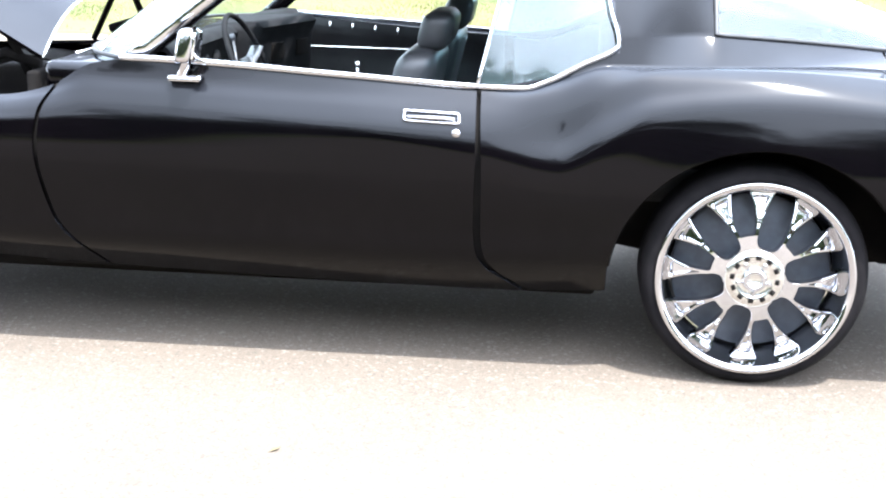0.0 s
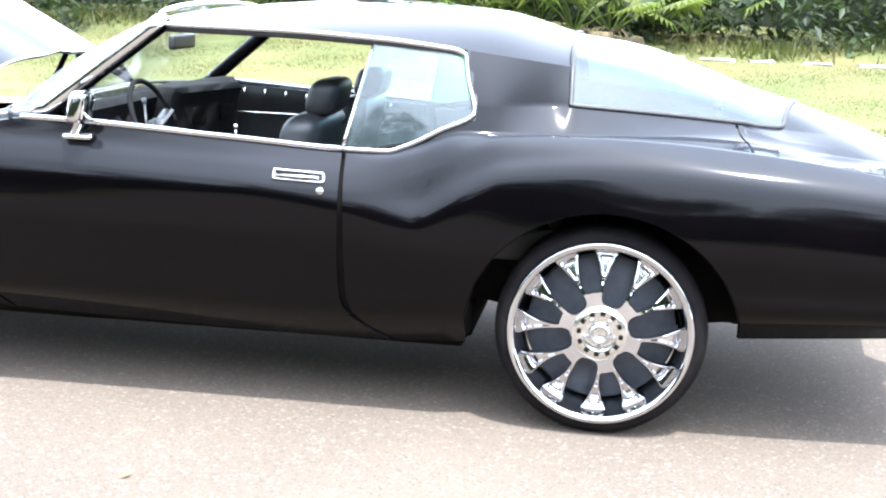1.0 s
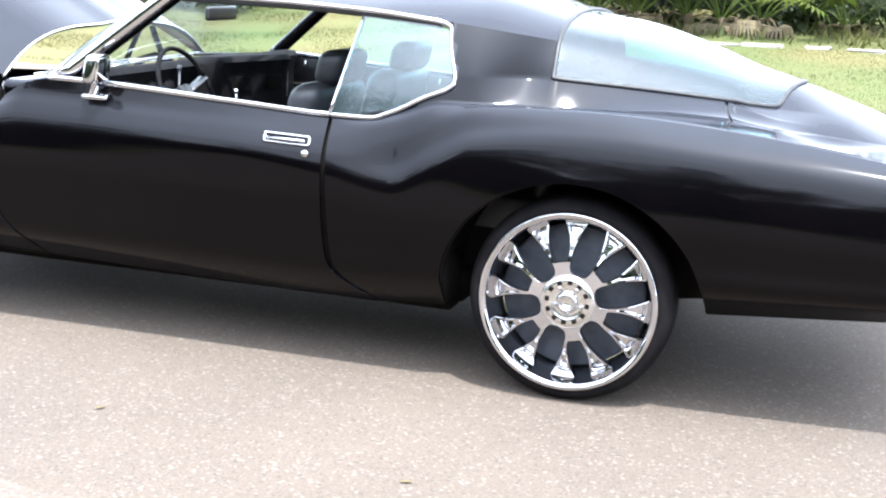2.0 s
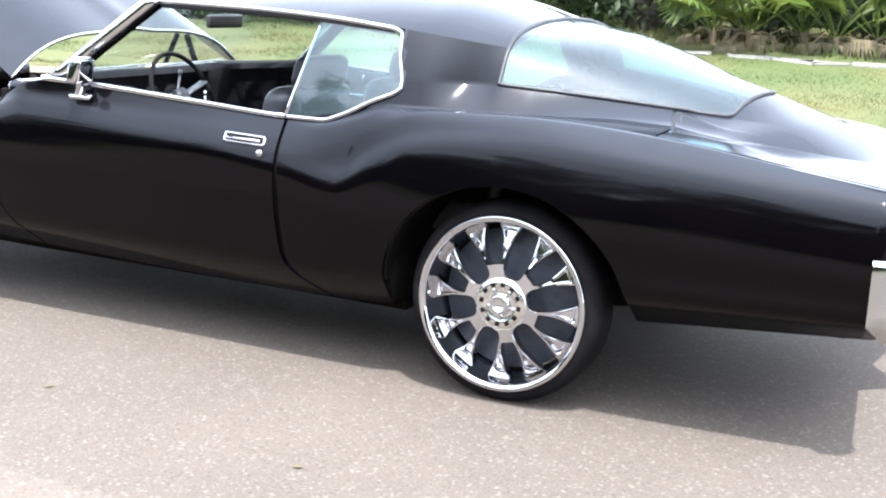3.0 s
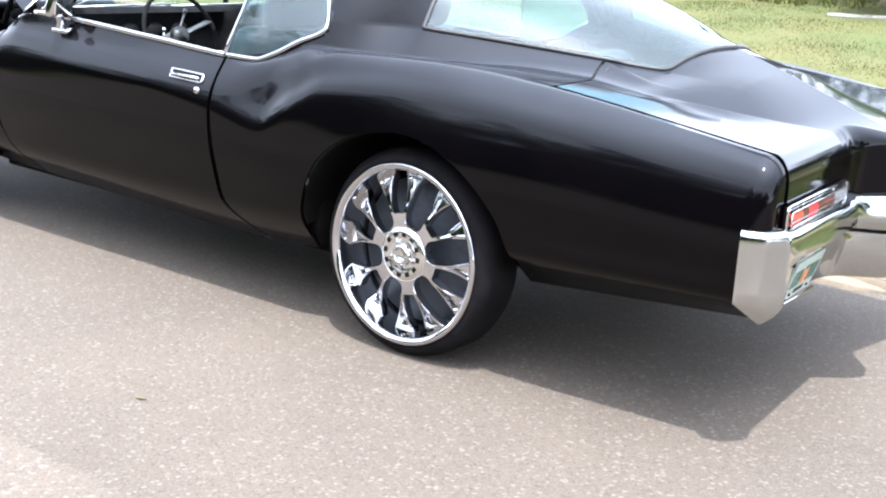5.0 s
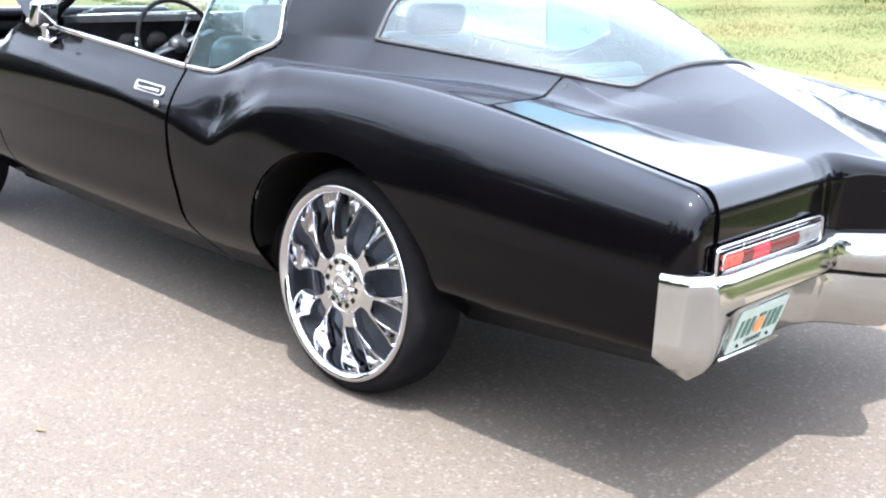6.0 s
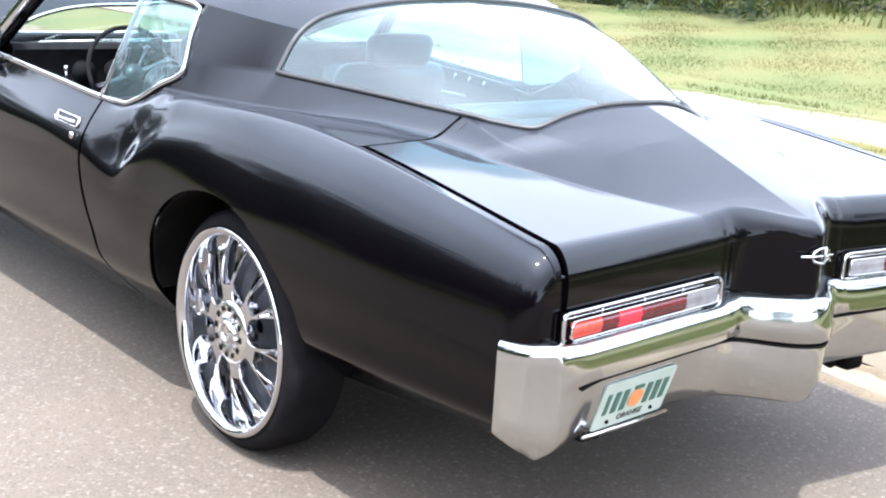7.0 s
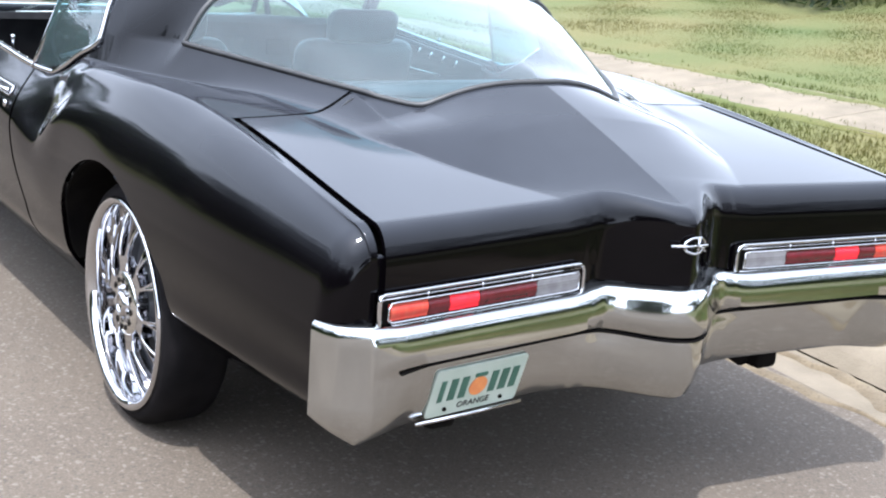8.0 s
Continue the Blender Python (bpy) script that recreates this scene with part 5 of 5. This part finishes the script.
part("glove_lid", bm_mesh("glove_lid", box(-1.902, -1.890, .54, .82, .80, .93, .006), VINYL), dash)
# steering wheel
axis = Vector((.90, 0, .42)).normalized()
u = Vector((0, 1, 0))
v2 = axis.cross(u)
C = Vector((-1.765, -.45, .925))
ringp = [C + (u * math.cos(a) + v2 * math.sin(a)) * .197 for a in np.linspace(0, 2 * math.pi, 49)[:-1]]
V, F = tube([tuple(p) for p in ringp], .010, 10, True)
sw = part("steering_wheel", mesh_from("steering_wheel", V, F, DASH), car, "thin black steering wheel with bright spokes")
for a in (18, 198):
    e = C + (u * math.cos(math.radians(a)) - v2 * math.sin(math.radians(a)) * -1) * .185
    V, F = tube([tuple(C - axis * .02), tuple(e)], .024, 8, False, .006)
    part("spoke", mesh_from("spoke", V, F, SPOKE_GREY), sw, "brushed grey spoke")
V, F = tube([tuple(C - axis * .03), tuple(C + axis * .005)], .04, 20)
part("horn_pad", mesh_from("horn_pad", V, F, VINYL), sw)
V, F = tube([tuple(C - axis * .03), tuple(C - axis * .40)], .035, 12)
part("column", mesh_from("column", V, F, VINYL), sw)
V, F = join(tube([tuple(C - axis * .06 + u * .02), tuple(C - axis * .05 + u * .10 + v2 * .12)], .005, 8), tube([tuple(C - axis * .05 + u * .095 + v2 * .112), tuple(C - axis * .05 + u * .108 + v2 * .132)], .010, 10))
part("lever", mesh_from("lever", V, F, SPOKE_GREY), sw, "bright column lever with a knob")
# inside mirror
mi = part("inside_mirror", bm_mesh("inside_mirror", box(-1.80, -1.772, -.25, .01, 1.215, 1.275, .012, 3), VINYL), car, "black inside mirror under the roof edge")
V, F = tube([(-1.80, -.12, 1.26), (-1.78, -.09, 1.33), (-1.70, -.06, 1.385)], .008, 8)
part("stalk", mesh_from("stalk", V, F, CHROME), mi)
# sun visors and headlining
xs = np.linspace(-1.60, -.17, 30)
q = np.sin(np.linspace(-math.pi / 2, 0, 16))
X, Q = np.meshgrid(xs, q, indexing="ij")
W = Q * (rail_w(X) - .03)
panel("headlining", full_width(np.stack([X, W, roof_point(X, W) - .035], -1)), VINYL, car, 0.008, False, "black vinyl headlining")
for sgn in (1, -1):
    m = (lambda P: P) if sgn == 1 else mirrored
    # door trims
    Xp, Sp = np.meshgrid(np.linspace(-2.2, -.93, 34), np.linspace(2.2, 8, 20), indexing="ij")
    P = side(Xp, Sp)
    P[..., 1] += .055 - .02 * np.clip((Sp - 7) / 1, 0, 1)
    P[..., 2] = np.minimum(P[..., 2], SIDE_Z[8](Xp) - .006)
    panel("door_trim", m(P), VINYL, car, .01, sgn == 1, "black pleated door trim")
    for xx in np.linspace(-1.95, -1.10, 9):
        V, F = tube([(xx, -(float(SIDE_W[8](xx)) - .062), float(SIDE_Z[8](xx)) - .018), (xx, -(float(SIDE_W[8](xx)) - .075), float(SIDE_Z[8](xx)) - .045)], .005, 6)
        part("trim_stud", mesh_from("trim_stud", m(V), F, BRUSHED), car)
    V, F = tube(np.array([(x, -(float(SIDE_W[8](x)) - .085), .86) for x in np.linspace(-1.95, -1.2, 12)]), .005, 6)
    part("trim_strip", mesh_from("trim_strip", m(V), F, BRUSHED), car)
    # rear side trims
    Xp, Sp = np.meshgrid(np.linspace(-.88, -.50, 14), np.linspace(3, 8, 16), indexing="ij")
    P = side(Xp, Sp)
    P[..., 1] += .07
    P[..., 2] -= .01
    panel("rear_side_trim", m(P), VINYL, car, .01, sgn == 1)

# ---- planting ----
rng = np.random.default_rng(7)


def leaves(centres, sizes, droop=0.35, aspect=0.45):
    """Folded diamond leaves at the given places, turned at random."""
    n = len(centres)
    a, b = rng.uniform(0, 2 * np.pi, n), rng.uniform(-.9, .6, n)
    d = np.stack([np.cos(a) * np.cos(b), np.sin(a) * np.cos(b), np.sin(b)], -1)
    w = np.cross(d, np.array([0, 0, 1.0])) + rng.normal(0, .35, (n, 3))
    w /= np.linalg.norm(w, axis=1, keepdims=True)
    s = sizes[:, None]
    p0, p2 = centres - d * s, centres + d * s - np.array([0, 0, 1]) * s * droop
    p1, p3 = centres + w * s * aspect, centres - w * s * aspect
    V = np.stack([p0, p1, p2, p3], 1).reshape(-1, 3)
    F = np.arange(n * 4).reshape(-1, 4)
    return V, F


def hedge_points(n, x0, x1, y0, y1, z0, z1):
    X = rng.uniform(x0, x1, n)
    depth = rng.beta(1.0, 2.6, n)
    lump = .45 * np.sin(X * 1.3) + .3 * np.sin(X * 3.1 + 1) + .2 * np.sin(X * 6.7)
    Z = z0 + (z1 - z0 + lump) * rng.uniform(0, 1, n) ** .9
    Y = y0 + (y1 - y0) * depth + .25 * np.sin(X * 2.2 + Z * 2.5) + .15 * np.sin(X * 5 + Z * 4)
    return np.stack([X, Y, Z], -1)


def wood(name, n, x0, x1, y0, y1, z0, z1, size, label):
    C = hedge_points(n, x0, x1, y0, y1, z0, z1)
    V, F = leaves(C, rng.uniform(.5, 1.3, n) * size)
    ob = part(name, mesh_from(name, V, F, LEAF, smooth=False))
    ob.matrix_world = STREET
    return tagged(ob, label, "hedge", kind="stuff")


wood("hedge", 42000, -32, 22, 10.6, 12.6, .85, 2.1, .085, "dense dark green hedge of mixed shrubs behind the lawn")
wood("shrubs", 5200, -15, -7.6, 9.0, 10.6, .7, 1.9, .07, "bright green low shrubs at the lawn's edge")
wood("scrub", 15000, -9, 28, 12.9, 15.2, .9, 2.3, .12, "dark green scrub behind the hedge")
# out of view; added so the chrome bumper reflects foliage instead of sky
wood("tree_line", 16000, 9, 36, 10.2, 14.5, .9, 6.0, .17, "tall dark green trees out of view, placed to be reflected")
# dark sheet inside the hedge: its inner shade put into the colour
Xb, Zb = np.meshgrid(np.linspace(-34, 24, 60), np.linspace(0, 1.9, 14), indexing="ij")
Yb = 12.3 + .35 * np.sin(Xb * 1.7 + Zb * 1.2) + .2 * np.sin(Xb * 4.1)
ob = part("shade_sheet", mesh_from("shade_sheet", np.stack([Xb, Yb, Zb + .3 * np.sin(Xb * 2.3)], -1).reshape(-1, 3), grid_faces(60, 14), DEEP))
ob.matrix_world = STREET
tagged(ob, "dark sheet inside the hedge, standing for its shade", "hedge", kind="stuff")


def make_tree(height, spread, n):
    tree = tagged(new("tree", None), "broad dark green street tree with grey trunk", "tree", "trees along the street")
    V, F = tube(spline([(0, 0, -.1), (.06, .03, height * .25), (-.05, .08, height * .5), (.04, 0, height * .8)], 14), .16, 10)
    V = np.array(V)
    V[:, :2] *= (1.15 - .75 * np.clip(V[:, 2:3] / height, 0, 1))
    limbs = [(V, F)]
    tips = []
    for k in range(9):
        a = k * 2.4
        z0 = height * rng.uniform(.32, .62)
        tip = np.array([math.cos(a) * spread * .7, math.sin(a) * spread * .7, z0 + height * rng.uniform(.12, .32)])
        limbs.append(tube(spline([(0, .04, z0), tuple(tip * np.array([.5, .5, 1]) - np.array([0, 0, .15])), tuple(tip)], 7), .045, 7))
        tips.append(tip)
    V, F = join(*limbs)
    part("trunk", mesh_from("trunk", V, F, BARK), tree)
    cl = []
    for tip in tips + [np.array([0, 0, height * .9]), np.array([.4, -.3, height * .75])]:
        for _ in range(5):
            c = tip + rng.normal(0, spread * .22, 3)
            cl.append(c + rng.normal(0, 1, (n // 55, 3)) * np.array([.34, .34, .24]) * spread * .42)
    C = np.concatenate(cl)
    V, F = leaves(C, rng.uniform(.07, .16, len(C)))
    part("crown", mesh_from("crown", V, F, LEAF, smooth=False), tree)
    return tree


first = make_tree(6.5, 2.6, 6500)
first.matrix_world = STREET @ pose(-3.5, -15.5, -.05)
# all out of view; placed for the paint and chrome to reflect
spots = [(-26, -16, 1.1), (-19.5, -14.5, .9), (-14, -17, 1.2), (-8.5, -14.6, .95), (2.2, -16.8, 1.1), (7.5, -14.3, .9), (13, -16.4, 1.15), (19, -15, 1.0), (25, -17, 1.2), (34, 9, 1.0), (15, -9.6, .8), (20, -10.5, 1.0), (25.5, -9.4, .9), (15.5, 6.4, .8), (19.5, 9.0, 1.0), (24, 5.2, .9), (31, 4.6, 1.0), (-21, -8.9, 1.0), (-27, -8.6, 1.1), (-34, -8.4, 1.2)]
for i, (x, y, k) in enumerate(spots):
    t = copy_thing(first, STREET @ pose(x, y, float(lawn_height(np.array(x), np.array(y))) - .05 if y > 0 else -.05, 0, 0, 47 * i) @ Matrix.Scale(k, 4))
wood("far_hedge", 30000, -30, 32, -9.6, -11.5, -.05, 3.3, .12, "dark hedge on the far side of the street")
# the same painted shade as a sheet inside the far hedge
part_far = part("far_shade_sheet", mesh_from("far_shade_sheet", np.stack([Xb, -11.3 + .3 * np.sin(Xb), Zb * 1.45 + .3 * np.sin(Xb * 1.9)], -1).reshape(-1, 3), grid_faces(60, 14), DEEP))
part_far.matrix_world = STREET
tagged(part_far, "dark sheet in the far hedge, standing for its shade", "hedge", kind="stuff")


# palmettos: fans of narrow blades on arching stalks
def palmetto(scale, seed):
    r2 = np.random.default_rng(seed)
    plant = tagged(new("palmetto", None), "fan palm shrub with bright green fronds and dry ones below", "palm", "palmettos at the hedge")
    for k in range(17):
        a = r2.uniform(0, 2 * np.pi)
        el = r2.uniform(.35, 1.2) if k < 13 else r2.uniform(-.35, .1)
        L = (r2.uniform(.45, .95) if k < 13 else r2.uniform(.25, .4)) * scale
        tip = np.array([math.cos(a) * math.cos(el), math.sin(a) * math.cos(el), math.sin(el)]) * L
        dry = k >= 13
        pieces = [tube(spline([(0, 0, 0), tuple(tip * .55 + np.array([0, 0, .08])), tuple(tip)], 6), .009 * scale, 5)]
        d = tip / np.linalg.norm(tip)
        sidev = np.cross(d, np.array([0, 0, 1.0]))
        sidev /= np.linalg.norm(sidev)
        upv = np.cross(sidev, d)
        R = r2.uniform(.36, .52) * scale * (.6 if dry else 1)
        for j in range(19):
            b = math.radians(-115 + 230 * j / 18)
            dirv = d * math.cos(b) + sidev * math.sin(b)
            end = tip + dirv * R * (1 - .15 * abs(math.sin(b))) - np.array([0, 0, (.5 if dry else .10) * R * (1 + abs(j - 9) / 9)])
            mid = tip + dirv * R * .55 + upv * .02
            wv = (sidev * math.cos(b) - d * math.sin(b)) * R * .068
            pieces.append((np.array([tip, mid - wv, end, mid + wv]), [(0, 1, 2, 3)]))
        V, F = join(*pieces)
        part("frond", mesh_from("frond", V, F, DRY if dry else FROND, smooth=False), plant)
    V, F = tube(spline([(0, 0, -.25), (.02, .01, -.1), (0, 0, .05)], 6), .045 * scale, 9)
    part("stem", mesh_from("stem", V, F, DRY), plant)
    return plant


for i, (x, y, k) in enumerate([(-3.3, 10.3, 1.0), (-2.75, 10.05, 1.15), (-2.2, 10.35, 1.2), (-1.75, 10.1, 1.0), (-1.35, 10.4, 1.1), (-.4, 10.7, .9), (-5.9, 10.6, 1.0)]):
    palmetto(k, 20 + i).matrix_world = STREET @ pose(x, y, .90 + .1 * k)
# pale trunk with hanging moss beside the palms
V, F = tube(spline([(0, 0, -.2), (.05, 0, .6), (-.06, .04, 1.4), (.1, 0, 2.3)], 14), .24, 14)
oak = tagged(new("old_tree", None), "thick pale grey tree trunk at the lawn's edge", "tree")
part("trunk", mesh_from("trunk", V, F, BARK), oak)
oak.matrix_world = STREET @ pose(-4.6, 11.2, .9)
C = rng.normal(0, 1, (1800, 3)) * np.array([.8, .6, .28]) + np.array([0, 0, 2.2])
V, F = leaves(C, rng.uniform(.06, .13, len(C)))
part("crown", mesh_from("crown", V, F, LEAF, smooth=False), oak)

# grass
def grass(name, n, x0, x1, y0, y1, h0, h1, label, clumps=0.0):
    X, Y = rng.uniform(x0, x1, n), rng.uniform(y0, y1, n)
    if clumps:
        keep = (np.sin(X * 1.9 + 2 * np.sin(Y * 1.1)) * np.sin(Y * 2.3 + X * .5) + rng.normal(0, .5, n)) > clumps
        X, Y = X[keep], Y[keep]
    n = len(X)
    Z = lawn_height(X, Y)
    a = rng.uniform(0, 2 * np.pi, n)
    h = rng.uniform(h0, h1, n)
    w = h * rng.uniform(.06, .12, n) + .002
    lean = rng.normal(0, .45, (n, 2)) * h[:, None]
    s_, c_ = np.sin(a) * w, np.cos(a) * w
    P = np.stack([np.stack([X - c_, Y - s_, Z - .005], -1), np.stack([X + c_, Y + s_, Z - .005], -1), np.stack([X + lean[:, 0], Y + lean[:, 1], Z + h], -1)], 1)
    ob = part(name, mesh_from(name, P.reshape(-1, 3), np.arange(n * 3).reshape(-1, 3), BLADES, smooth=False))
    ob.matrix_world = STREET
    return tagged(ob, label, "grass", kind="stuff")


grass("lawn_grass", 270000, -17, 8, 5.75, 10.8, .006, .018, "short sunlit lawn grass, yellowing in patches")
grass("verge_grass", 100000, -12, 6, 2.0, 4.45, .015, .045, "uneven green verge grass by the kerb")
grass("tall_grass", 9000, -17, 8, 9.6, 10.9, .06, .20, "taller green grass along the hedge", .2)
grass("edge_grass", 16000, -14, 6, 5.22, 5.70, .012, .042, "grass growing over the walk's edge", .15).matrix_world = WALK
grass("edge_grass", 12000, -14, 6, 4.40, 4.78, .015, .052, "grass growing over the walk's edge", .3).matrix_world = WALK
grass("kerb_grass", 6000, -10, 6, 1.97, 2.15, .03, .08, "grass growing over the kerb", .1)

# white edging stones in the lawn, and small things on the ground
for i in range(16):
    L = rng.uniform(.10, .26)
    bm = box(-L, L, -.06, .06, -.03, .014, .010, 2)
    for v in bm.verts:
        v.co += Vector(rng.normal(0, .009, 3))
    st = tagged(part("edging_stone", bm_mesh("edging_stone", bm, STONE)), "pale flat edging stone set in the lawn", "stone", "edging stones")
    x = -3.6 + i * .52 + rng.uniform(-.12, .12)
    y = 9.15 + .08 * (x + 3.6) + .04 * math.sin(i)
    st.matrix_world = STREET @ pose(x, y, float(lawn_height(np.array(x), np.array(y))) + .008, 0, 0, rng.uniform(-8, 8))
for x, y, a in ((-.26, -1.87, 20), (.45, -2.75, 80), (1.35, -1.35, 130), (-1.4, -1.7, 60)):
    V = np.array([(-.022, 0, .004), (0, .011, .008), (.026, .002, .005), (.002, -.010, .007)])
    lf = tagged(part("fallen_leaf", mesh_from("fallen_leaf", V, [(0, 1, 2, 3)], DRY)), "small dry brown leaf lying on the asphalt", "leaf", "fallen leaves")
    lf.matrix_world = pose(x, y, 0, 0, 0, a)
